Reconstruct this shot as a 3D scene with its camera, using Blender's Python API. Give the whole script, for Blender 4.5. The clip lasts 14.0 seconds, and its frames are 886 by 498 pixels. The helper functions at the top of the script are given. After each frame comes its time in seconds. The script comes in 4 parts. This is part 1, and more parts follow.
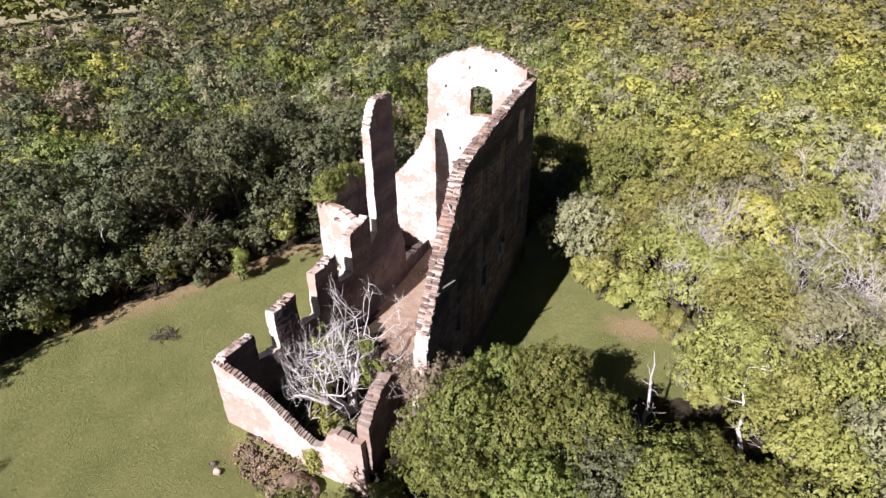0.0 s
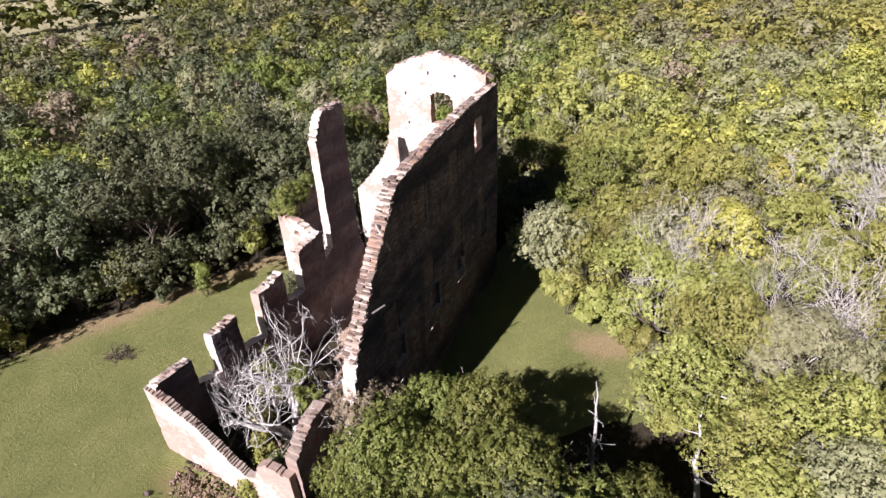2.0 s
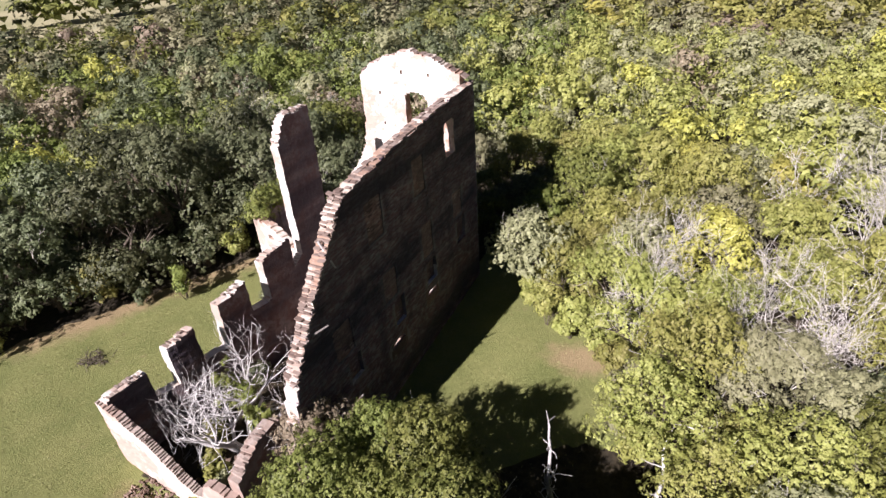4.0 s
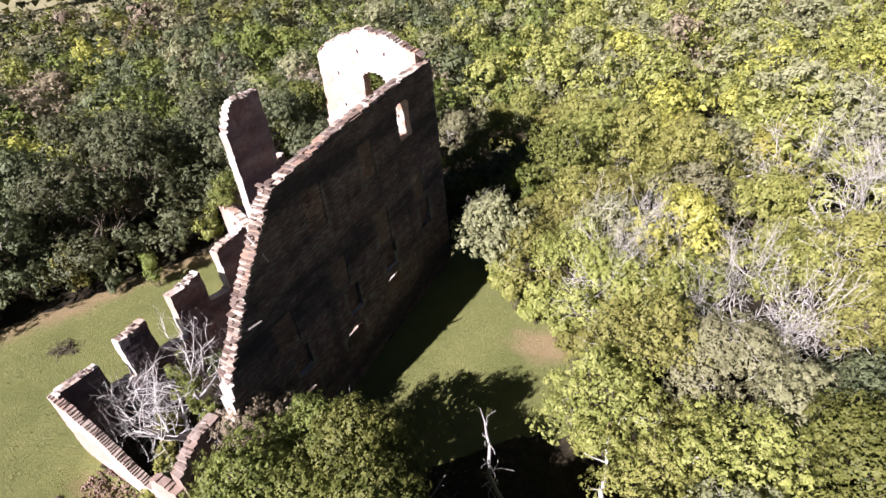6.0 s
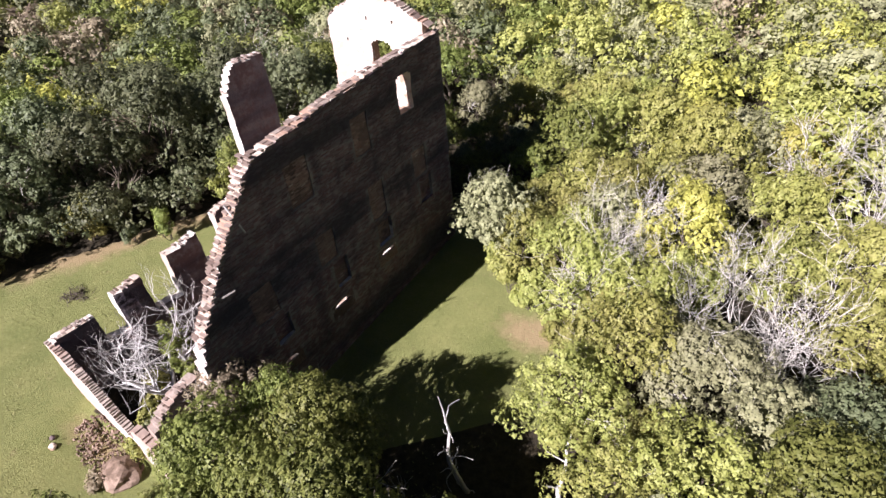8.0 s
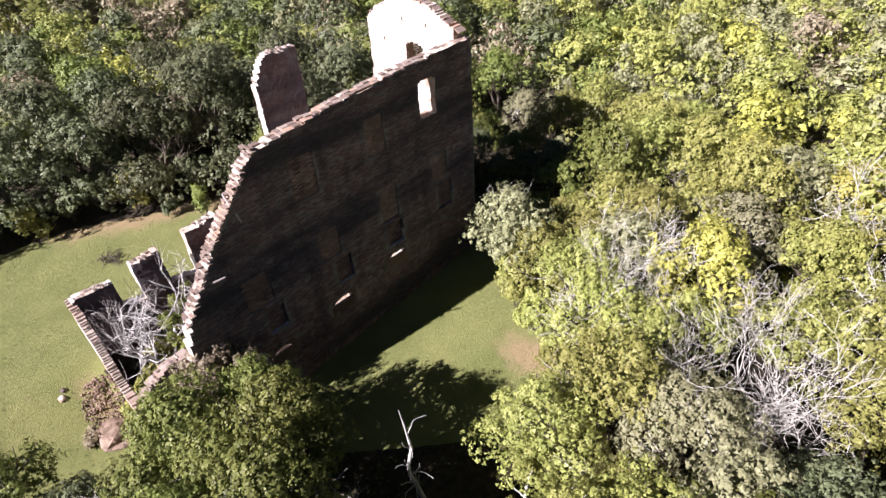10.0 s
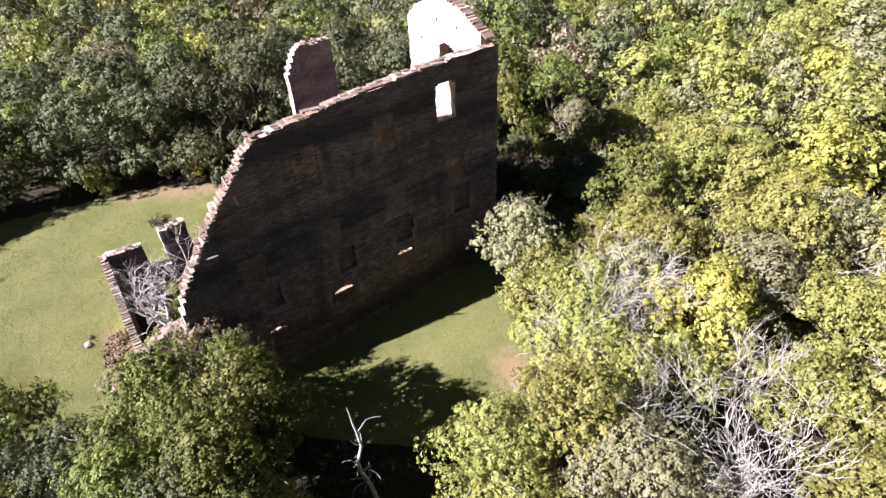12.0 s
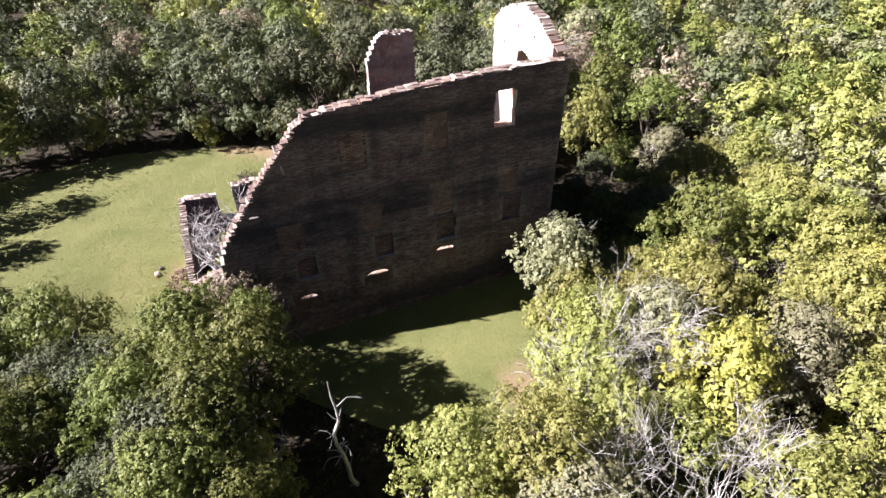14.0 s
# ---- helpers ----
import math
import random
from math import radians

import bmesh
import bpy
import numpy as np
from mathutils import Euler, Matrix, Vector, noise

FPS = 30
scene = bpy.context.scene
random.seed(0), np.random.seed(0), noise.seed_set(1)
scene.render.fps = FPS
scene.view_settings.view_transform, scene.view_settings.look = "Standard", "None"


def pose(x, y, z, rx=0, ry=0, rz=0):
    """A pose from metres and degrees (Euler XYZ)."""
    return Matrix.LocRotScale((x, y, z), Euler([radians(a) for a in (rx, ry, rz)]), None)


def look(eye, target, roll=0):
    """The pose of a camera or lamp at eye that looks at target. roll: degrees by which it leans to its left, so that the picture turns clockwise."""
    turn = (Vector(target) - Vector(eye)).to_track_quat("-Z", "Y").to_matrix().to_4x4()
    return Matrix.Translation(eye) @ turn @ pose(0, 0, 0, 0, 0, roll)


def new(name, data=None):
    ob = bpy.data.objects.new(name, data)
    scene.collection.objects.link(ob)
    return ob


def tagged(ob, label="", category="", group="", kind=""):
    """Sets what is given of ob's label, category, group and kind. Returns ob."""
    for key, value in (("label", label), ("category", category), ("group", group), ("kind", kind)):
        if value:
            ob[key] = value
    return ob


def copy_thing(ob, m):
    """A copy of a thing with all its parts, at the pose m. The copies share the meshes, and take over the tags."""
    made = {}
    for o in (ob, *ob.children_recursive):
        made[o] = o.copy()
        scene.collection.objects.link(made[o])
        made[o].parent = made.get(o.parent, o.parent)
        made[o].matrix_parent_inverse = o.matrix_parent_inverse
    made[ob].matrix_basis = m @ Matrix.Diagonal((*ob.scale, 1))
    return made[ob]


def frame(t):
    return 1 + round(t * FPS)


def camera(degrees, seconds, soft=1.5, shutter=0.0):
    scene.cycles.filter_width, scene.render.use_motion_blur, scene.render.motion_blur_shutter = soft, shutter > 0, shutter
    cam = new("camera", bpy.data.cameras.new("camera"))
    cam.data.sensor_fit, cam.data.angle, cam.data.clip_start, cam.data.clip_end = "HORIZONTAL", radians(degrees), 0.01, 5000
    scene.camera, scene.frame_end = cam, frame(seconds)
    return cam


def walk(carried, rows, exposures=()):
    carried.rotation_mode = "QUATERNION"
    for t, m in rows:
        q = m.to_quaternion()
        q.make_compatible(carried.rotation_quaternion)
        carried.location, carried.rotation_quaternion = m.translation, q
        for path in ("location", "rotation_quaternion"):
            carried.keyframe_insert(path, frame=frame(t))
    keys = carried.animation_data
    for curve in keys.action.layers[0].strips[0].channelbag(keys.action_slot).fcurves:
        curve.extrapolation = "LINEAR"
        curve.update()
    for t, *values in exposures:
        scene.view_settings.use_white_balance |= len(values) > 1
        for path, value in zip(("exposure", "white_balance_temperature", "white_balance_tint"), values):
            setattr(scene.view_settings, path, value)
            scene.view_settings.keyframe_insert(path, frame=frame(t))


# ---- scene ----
cam = camera(75.6, 14.0)
PATH = [
    (0, (7.548, -17.543, 21.502), (6.908, -15.938, 20.494), -0.6),
    (0.5, (8.417, -16.84, 21.536), (7.764, -15.24, 20.527), -1.4),
    (1, (9.2, -16.049, 21.575), (8.525, -14.457, 20.569), -1.9),
    (1.5, (9.866, -15.219, 21.617), (9.168, -13.642, 20.604), -2.5),
    (2, (10.489, -14.412, 21.629), (9.77, -12.849, 20.61), -2.8),
    (2.5, (11.114, -13.648, 21.725), (10.375, -12.097, 20.702), -3.2),
    (3, (11.613, -12.876, 21.912), (10.847, -11.344, 20.88), -3.4),
    (5.5, (14.466, -9.598, 21.86), (13.629, -8.165, 20.742), -6.2),
    (6, (15.082, -9.044, 21.823), (14.233, -7.634, 20.686), -6.8),
    (6.5, (15.694, -8.521, 21.772), (14.834, -7.141, 20.608), -7.5),
    (7, (16.24, -7.971, 21.775), (15.377, -6.631, 20.568), -8.2),
    (7.5, (16.577, -7.457, 21.887), (15.678, -6.157, 20.661), -7.3),
    (8, (16.866, -7.01, 22.003), (15.919, -5.748, 20.775), -6.0),
    (8.5, (17.264, -6.508, 22.026), (16.271, -5.278, 20.802), -5.2),
    (11, (19.973, -3.186, 22.117), (18.762, -2.169, 20.892), -3.9),
    (11.5, (20.6, -2.333, 22.185), (19.344, -1.377, 20.958), -3.7),
    (12, (21.115, -1.556, 22.276), (19.815, -0.657, 21.05), -3.3),
    (12.5, (21.621, -0.819, 22.386), (20.268, 0.002, 21.163), -2.3),
    (13, (22.028, -0.081, 22.458), (20.633, 0.664, 21.233), -1.3),
    (13.5, (22.532, 0.782, 22.521), (21.099, 1.446, 21.295), -0.8),
    (14, (22.976, 1.581, 22.549), (21.503, 2.151, 21.322), -0.2),
]
walk(cam, [(t, look(eye, target, roll)) for t, eye, target, roll in PATH],
     exposures=[(0, 0.89, 6350, 24), (3, 1.0, 6350, 24), (6.5, 1.22, 6300, 24), (8.5, 1.34, 6250, 24), (11, 1.48, 6250, 24), (14, 1.66, 6200, 24)])

# ---------------------------------------------------------------- light
SUN_WAY = Vector((0.33, 1.34, -1.0)).normalized()
world = bpy.data.worlds.new("world")
scene.world = world
world.use_nodes = True
sky = world.node_tree.nodes.new("ShaderNodeTexSky")
sky.sky_type = "NISHITA"
sky.sun_disc = False
sky.air_density = 1.0
sky.dust_density = 0.2
sky.ozone_density = 4.0
sky.sun_elevation = math.asin(-SUN_WAY.z)
sky.sun_rotation = math.atan2(-SUN_WAY.x, -SUN_WAY.y)
back = world.node_tree.nodes["Background"]
back.inputs["Strength"].default_value = 0.011
world.node_tree.links.new(sky.outputs["Color"], back.inputs["Color"])
sun = new("sun", bpy.data.lights.new("sun", "SUN"))
sun.data.energy = 5.3
sun.data.angle = radians(0.53)
sun.data.color = (1.0, 0.965, 0.93)
sun.matrix_world = look((0, 0, 60), Vector((0, 0, 60)) + SUN_WAY)

# ---------------------------------------------------------------- helpers for building
rng = np.random.default_rng(7)


def part(name, data, material, parent, label=""):
    """Links a bmesh or a mesh as one object under parent."""
    if isinstance(data, bmesh.types.BMesh):
        me = bpy.data.meshes.new(name)
        data.to_mesh(me)
        data.free()
    else:
        me = data
    if material is not None and not me.materials:
        for m in material if isinstance(material, (list, tuple)) else [material]:
            me.materials.append(m)
    ob = new(name, me)
    if parent is not None:
        ob.parent = parent
    if label:
        ob["label"] = label
    return ob


def mesh_from(name, verts, faces, mats=(), index=None, smooth=False):
    """A mesh from arrays of places and of corners (all faces with the same count of corners)."""
    me = bpy.data.meshes.new(name)
    verts = np.asarray(verts, dtype=np.float32)
    faces = np.asarray(faces, dtype=np.int32)
    k = faces.shape[1]
    me.vertices.add(len(verts))
    me.vertices.foreach_set("co", verts.ravel())
    me.loops.add(faces.size)
    me.loops.foreach_set("vertex_index", faces.ravel())
    me.polygons.add(len(faces))
    me.polygons.foreach_set("loop_start", np.arange(0, faces.size, k, dtype=np.int32))
    for m in mats:
        me.materials.append(m)
    if index is not None:
        me.polygons.foreach_set("material_index", np.asarray(index, dtype=np.int32))
    me.polygons.foreach_set("use_smooth", np.full(len(faces), smooth))
    me.update(calc_edges=True)
    return me


def inside(poly, x, y):
    """Whether the places x, y (arrays) lie in the polygon."""
    x, y = np.asarray(x, float), np.asarray(y, float)
    hit = np.zeros(x.shape, bool)
    for (ax, ay), (bx, by) in zip(poly, poly[1:] + poly[:1]):
        cross = (ay > y) != (by > y)
        with np.errstate(divide="ignore", invalid="ignore"):
            hit ^= cross & (x < (bx - ax) * (y - ay) / (by - ay + 1e-12) + ax)
    return hit


# ---------------------------------------------------------------- materials
class Nodes:
    """Short hand for a node material."""

    def __init__(self, name):
        self.mat = bpy.data.materials.new(name)
        self.mat.use_nodes = True
        self.tree = self.mat.node_tree
        self.bsdf = self.tree.nodes["Principled BSDF"]
        self.out = self.tree.nodes["Material Output"]
        self.pos = self.add("ShaderNodeTexCoord").outputs["Object"]

    def add(self, kind, **props):
        n = self.tree.nodes.new(kind)
        for k, v in props.items():
            if k == "operation":
                n.operation = v
            elif k == "blend":
                n.blend_type = v
            elif k == "feature":
                n.feature = v
        return n

    def link(self, a, b):
        self.tree.links.new(a, b)

    def noise(self, scale, detail=4.0, rough=0.6, vec=None, out="Fac"):
        n = self.add("ShaderNodeTexNoise")
        n.inputs["Scale"].default_value = scale
        n.inputs["Detail"].default_value = detail
        n.inputs["Roughness"].default_value = rough
        self.link(vec or self.pos, n.inputs["Vector"])
        return n.outputs[out]

    def ramp(self, fac, stops):
        n = self.add("ShaderNodeValToRGB")
        el = n.color_ramp.elements
        while len(el) < len(stops):
            el.new(0.5)
        for e, (p, c) in zip(el, stops):
            e.position = p
            e.color = (c, c, c, 1) if isinstance(c, (int, float)) else (*c, 1)
        self.link(fac, n.inputs["Fac"])
        return n.outputs["Color"]

    def mix(self, fac, a, b, blend="MIX"):
        n = self.add("ShaderNodeMixRGB", blend=blend)
        for sock, v in ((n.inputs["Fac"], fac), (n.inputs["Color1"], a), (n.inputs["Color2"], b)):
            if isinstance(v, (int, float)):
                sock.default_value = v
            elif isinstance(v, tuple):
                sock.default_value = (*v, 1)
            else:
                self.link(v, sock)
        return n.outputs["Color"]

    def math(self, operation, a, b=0.0, c=0.0):
        n = self.add("ShaderNodeMath", operation=operation)
        for sock, v in ((n.inputs[0], a), (n.inputs[1], b), (n.inputs[2], c)):
            if isinstance(v, (int, float)):
                sock.default_value = v
            else:
                self.link(v, sock)
        return n.outputs[0]

    def done(self, color, rough=0.9, bump=None, strength=0.5, dist=0.02):
        if isinstance(color, tuple):
            self.bsdf.inputs["Base Color"].default_value = (*color, 1)
        else:
            self.link(color, self.bsdf.inputs["Base Color"])
        self.bsdf.inputs["Roughness"].default_value = rough
        self.bsdf.inputs["Specular IOR Level"].default_value = 0.25
        if bump is not None:
            b = self.add("ShaderNodeBump")
            b.inputs["Strength"].default_value = strength
            b.inputs["Distance"].default_value = dist
            self.link(bump, b.inputs["Height"])
            self.link(b.outputs["Normal"], self.bsdf.inputs["Normal"])
        return self.mat


def foliage(name, dark, light, tip, thin=0.35, vivid=1.0):
    """Leaves whose tone drifts from tree to tree, from tuft to tuft and a little from leaf to leaf."""
    n = Nodes(name)
    rand = n.add("ShaderNodeObjectInfo").outputs["Random"]
    isl = n.add("ShaderNodeNewGeometry").outputs["Random Per Island"]
    world_pos = n.add("ShaderNodeNewGeometry").outputs["Position"]
    patch = n.noise(0.35, 3.0, 0.6, world_pos)
    tuft = n.noise(2.3, 2.0, 0.6, world_pos)
    col = n.mix(n.ramp(patch, [(0.3, 0.0), (0.7, 1.0)]), dark, light)
    col = n.mix(n.ramp(tuft, [(0.46, 0.0), (0.68, 0.8)]), col, tip)
    col = n.mix(n.ramp(isl, [(0.7, 0.0), (1.0, 0.5)]), col, tip)
    hsv = n.add("ShaderNodeHueSaturation")
    n.link(col, hsv.inputs["Color"])
    hsv.inputs["Saturation"].default_value = vivid
    n.link(n.math("ADD", n.math("MULTIPLY", rand, 0.034), n.math("MULTIPLY_ADD", isl, 0.014, 0.478)), hsv.inputs["Hue"])
    n.link(n.math("ADD", n.math("MULTIPLY", isl, 0.16), n.math("ADD", n.math("MULTIPLY", rand, 0.45), 0.72)), hsv.inputs["Value"])
    n.done(hsv.outputs["Color"], 0.55)
    tr = n.add("ShaderNodeBsdfTranslucent")
    n.link(hsv.outputs["Color"], tr.inputs["Color"])
    mx = n.add("ShaderNodeMixShader")
    mx.inputs["Fac"].default_value = thin
    n.link(n.bsdf.outputs["BSDF"], mx.inputs[1])
    n.link(tr.outputs["BSDF"], mx.inputs[2])
    n.link(mx.outputs["Shader"], n.out.inputs["Surface"])
    return n.mat


def bark(name, dark, light):
    n = Nodes(name)
    f = n.noise(9.0, 6.0, 0.7)
    col = n.mix(n.ramp(f, [(0.3, 0.0), (0.7, 1.0)]), dark, light)
    return n.done(col, 0.85, n.noise(28.0, 4.0), 0.6, 0.02)


LEAF = {
    "green": foliage("leaf_green", (0.062, 0.078, 0.034), (0.120, 0.138, 0.060), (0.19, 0.205, 0.10), 0.22, 0.92),
    "moss": foliage("leaf_moss", (0.088, 0.112, 0.026), (0.165, 0.190, 0.045), (0.27, 0.29, 0.085), 0.26, 1.0),
    "olive": foliage("leaf_olive", (0.180, 0.195, 0.046), (0.305, 0.306, 0.082), (0.395, 0.382, 0.138), 0.28, 1.0),
    "pale": foliage("leaf_pale", (0.212, 0.212, 0.105), (0.282, 0.277, 0.145), (0.33, 0.322, 0.18), 0.3, 0.95),
    "yellow": foliage("leaf_yellow", (0.30, 0.295, 0.064), (0.40, 0.38, 0.09), (0.46, 0.43, 0.135), 0.3, 1.0),
    "rust": foliage("leaf_rust", (0.20, 0.155, 0.10), (0.285, 0.225, 0.15), (0.37, 0.31, 0.22), 0.3, 0.95),
}
BARK = bark("bark_brown", (0.06, 0.048, 0.036), (0.14, 0.115, 0.09))
DEAD = bark("dead_wood", (0.33, 0.315, 0.305), (0.68, 0.66, 0.64))
TIMBER = bark("weathered_timber", (0.10, 0.09, 0.082), (0.23, 0.21, 0.195))
TWIG = bark("grey_twigs", (0.38, 0.36, 0.325), (0.62, 0.59, 0.54))


def plaster(name, clean, dirty, bare, wear=0.5):
    n = Nodes(name)
    big = n.noise(0.5, 5.0, 0.65)
    fine = n.noise(6.0, 6.0, 0.7)
    col = n.mix(n.ramp(fine, [(0.35, 0.0), (0.75, 1.0)]), clean, dirty)
    stretch = n.add("ShaderNodeMapping")
    stretch.inputs["Scale"].default_value = (1.6, 1.6, 0.18)
    n.link(n.pos, stretch.inputs["Vector"])
    streak = n.noise(1.2, 5.0, 0.6, stretch.outputs["Vector"])
    col = n.mix(n.ramp(streak, [(0.45, 0.0), (0.8, 0.75)]), col, dirty)
    lost = n.math("ADD", n.math("MULTIPLY", big, 0.75), n.math("MULTIPLY", n.noise(2.6, 5.0, 0.7), 0.4))
    col = n.mix(n.ramp(lost, [(1.0 - wear, 0.0), (1.06 - wear, 1.0)]), col, bare)
    h = n.mix(0.5, fine, n.noise(1.8, 5.0))
    return n.done(col, 0.92, h, 0.6, 0.06)


def brickwork(name, base, alt, mortar, side, stain=(0.05, 0.045, 0.05)):
    """Old brick in courses; side: the axis along the wall."""
    n = Nodes(name)
    sep = n.add("ShaderNodeSeparateXYZ")
    n.link(n.pos, sep.inputs[0])
    com = n.add("ShaderNodeCombineXYZ")
    n.link(sep.outputs[side], com.inputs[0])
    n.link(sep.outputs["Z"], com.inputs[1])
    warp = n.add("ShaderNodeVectorMath", operation="ADD")
    wob = n.add("ShaderNodeVectorMath", operation="SCALE")
    n.link(n.noise(2.2, 3.0, 0.5, out="Color"), wob.inputs[0])
    wob.inputs["Scale"].default_value = 0.05
    n.link(com.outputs[0], warp.inputs[0])
    n.link(wob.outputs[0], warp.inputs[1])
    br = n.add("ShaderNodeTexBrick")
    br.inputs["Scale"].default_value = 1.0
    br.inputs["Brick Width"].default_value = 0.34
    br.inputs["Row Height"].default_value = 0.085
    br.inputs["Mortar Size"].default_value = 0.014
    br.inputs["Mortar Smooth"].default_value = 0.3
    br.inputs["Color1"].default_value = (*base, 1)
    br.inputs["Color2"].default_value = (*alt, 1)
    br.inputs["Mortar"].default_value = (*mortar, 1)
    n.link(warp.outputs[0], br.inputs["Vector"])
    col = n.mix(n.ramp(n.noise(0.55, 5.0, 0.62), [(0.40, 0.0), (0.68, 0.85)]), br.outputs["Color"], stain)
    col = n.mix(n.ramp(n.noise(1.7, 6.0, 0.7), [(0.58, 0.0), (0.72, 0.6)]), col, mortar)
    col = n.mix(n.ramp(n.noise(11.0, 4.0, 0.75), [(0.42, 0.0), (0.7, 0.35)]), col, stain)
    h = n.mix(0.35, br.outputs["Fac"], n.noise(9.0, 5.0, 0.7))
    inv = n.math("SUBTRACT", 1.0, h)
    return n.done(col, 0.92, inv, 1.0, 0.07)


WHITE = plaster("lime_plaster", (0.67, 0.64, 0.60), (0.42, 0.375, 0.335), (0.42, 0.33, 0.275), 0.43)
PINK = plaster("worn_plaster", (0.62, 0.545, 0.485), (0.45, 0.37, 0.315), (0.43, 0.315, 0.265), 0.46)


def soot_and_shade(n, col, where, soot, amount=0.85):
    """Old soot and damp on masonry, mixed with painted shade: broad level bands, blotches and runs from the top."""
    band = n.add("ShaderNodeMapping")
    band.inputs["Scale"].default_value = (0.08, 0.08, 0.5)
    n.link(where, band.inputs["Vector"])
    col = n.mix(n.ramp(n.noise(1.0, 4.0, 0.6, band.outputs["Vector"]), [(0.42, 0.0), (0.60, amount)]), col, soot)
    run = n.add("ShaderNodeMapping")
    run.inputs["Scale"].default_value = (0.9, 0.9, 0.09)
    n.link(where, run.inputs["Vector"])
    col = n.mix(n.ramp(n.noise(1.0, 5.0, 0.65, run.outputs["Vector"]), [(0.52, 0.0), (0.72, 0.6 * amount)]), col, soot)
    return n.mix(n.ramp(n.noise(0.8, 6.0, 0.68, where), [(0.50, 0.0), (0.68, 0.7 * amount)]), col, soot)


def laid_brick(name, tones, soot, amount=0.85):
    """Bricks that are objects or islands of their own, each with its own tone."""
    n = Nodes(name)
    geo = n.add("ShaderNodeNewGeometry")
    own = n.math("FRACT", n.math("ADD", geo.outputs["Random Per Island"], n.add("ShaderNodeObjectInfo").outputs["Random"]))
    col = n.ramp(own, [(k / (len(tones) - 1), c) for k, c in enumerate(tones)])
    col = n.mix(n.ramp(n.noise(26.0, 4.0, 0.7, geo.outputs["Position"]), [(0.45, 0.0), (0.75, 0.5)]), col, soot)
    col = soot_and_shade(n, col, geo.outputs["Position"], soot, amount)
    return n.done(col, 0.92, n.noise(34.0, 4.0, 0.7, geo.outputs["Position"]), 0.7, 0.012)


def bed_mortar(name, clean, soot):
    n = Nodes(name)
    where = n.add("ShaderNodeNewGeometry").outputs["Position"]
    col = n.mix(n.ramp(n.noise(9.0, 5.0, 0.7, where), [(0.35, 0.0), (0.7, 1.0)]), clean, tuple(0.55 * c for c in clean))
    return n.done(soot_and_shade(n, col, where, soot, 0.8), 0.95, n.noise(18.0, 5.0, 0.7, where), 0.6, 0.02)


# Near-black and bluish: soot together with the wall's sky-lit shade put into colour.
SOOT_SHADE = (0.040, 0.036, 0.051)
# Weathered masonry, darkened to hold the shade of the inner wall faces.
n = Nodes("weathered_shaded_masonry")
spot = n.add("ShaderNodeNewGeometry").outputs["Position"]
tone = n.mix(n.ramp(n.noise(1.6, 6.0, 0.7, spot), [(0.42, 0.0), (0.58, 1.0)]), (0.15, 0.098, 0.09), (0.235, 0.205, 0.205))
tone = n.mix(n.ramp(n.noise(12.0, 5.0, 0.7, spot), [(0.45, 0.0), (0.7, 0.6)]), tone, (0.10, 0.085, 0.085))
GREY = n.done(soot_and_shade(n, tone, spot, SOOT_SHADE, 0.8), 0.93, n.noise(8.0, 6.0, 0.75, spot), 0.8, 0.05)
# Mortar and brick tones lean purple to carry the shaded wall's sky tint.
BRICK_Y = bed_mortar("lime_mortar", (0.28, 0.25, 0.262), SOOT_SHADE)
WALL_BRICK = laid_brick("soot_shade_wall_brick", [(0.125, 0.080, 0.092), (0.185, 0.105, 0.112), (0.225, 0.132, 0.138), (0.16, 0.10, 0.115), (0.25, 0.182, 0.192), (0.31, 0.248, 0.26)], SOOT_SHADE)
INFILL_BRICK = laid_brick("infill_brick", [(0.20, 0.125, 0.12), (0.30, 0.19, 0.175), (0.36, 0.25, 0.23), (0.27, 0.15, 0.135), (0.42, 0.345, 0.32)], (0.09, 0.075, 0.078), 0.5)
INFILL = brickwork("brick_infill", (0.21, 0.115, 0.105), (0.14, 0.085, 0.082), (0.29, 0.235, 0.22), "Y", (0.07, 0.052, 0.054))
BRICK_X = brickwork("brick_gable", (0.27, 0.13, 0.105), (0.20, 0.11, 0.09), (0.26, 0.21, 0.18), "X", (0.10, 0.075, 0.075))
MORTAR = plaster("weathered_top", (0.40, 0.335, 0.29), (0.25, 0.20, 0.17), (0.31, 0.23, 0.19), 0.45)
BROKEN = plaster("broken_masonry", (0.62, 0.56, 0.49), (0.45, 0.37, 0.31), (0.36, 0.24, 0.18), 0.46)
EARTH = plaster("dry_earth", (0.19, 0.135, 0.10), (0.10, 0.07, 0.05), (0.26, 0.19, 0.145), 0.45)

# ---------------------------------------------------------------- the ground
LAWN_WEST = [(-24.5, -4), (-23.6, 1), (-21.6, 4), (-19.4, 8.8), (-16.3, 13.6), (-12.5, 15.5), (-9.5, 15), (-9, 7), (-9.7, 1), (-10.2, -2.6), (-8, -2.9), (-3, -3.2),
             (-1.5, -5), (-3.5, -8), (-5.5, -18), (-13, -23), (-24, -18), (-25.5, -8)]
LAWN_EAST = [(-0.5, -1), (-0.5, 20), (3.8, 20), (3.6, 15.2), (6.2, 12.6), (9.2, 12.2), (10.2, 9.5), (9.8, 6), (8.4, 3.2), (9.6, 1.2), (6, 1.2), (3, 2.2)]
# Stops short of the snag, where dark ground cover paints the trees' shadow.
GRASS_EAST = [(-0.5, -1), (-0.5, 24), (5, 24), (6.5, 16.5), (11.5, 14.5), (12.5, 9), (11.5, 7), (8.6, 6.2), (6.6, 3.8), (4.8, 2.2), (3, 1.2)]
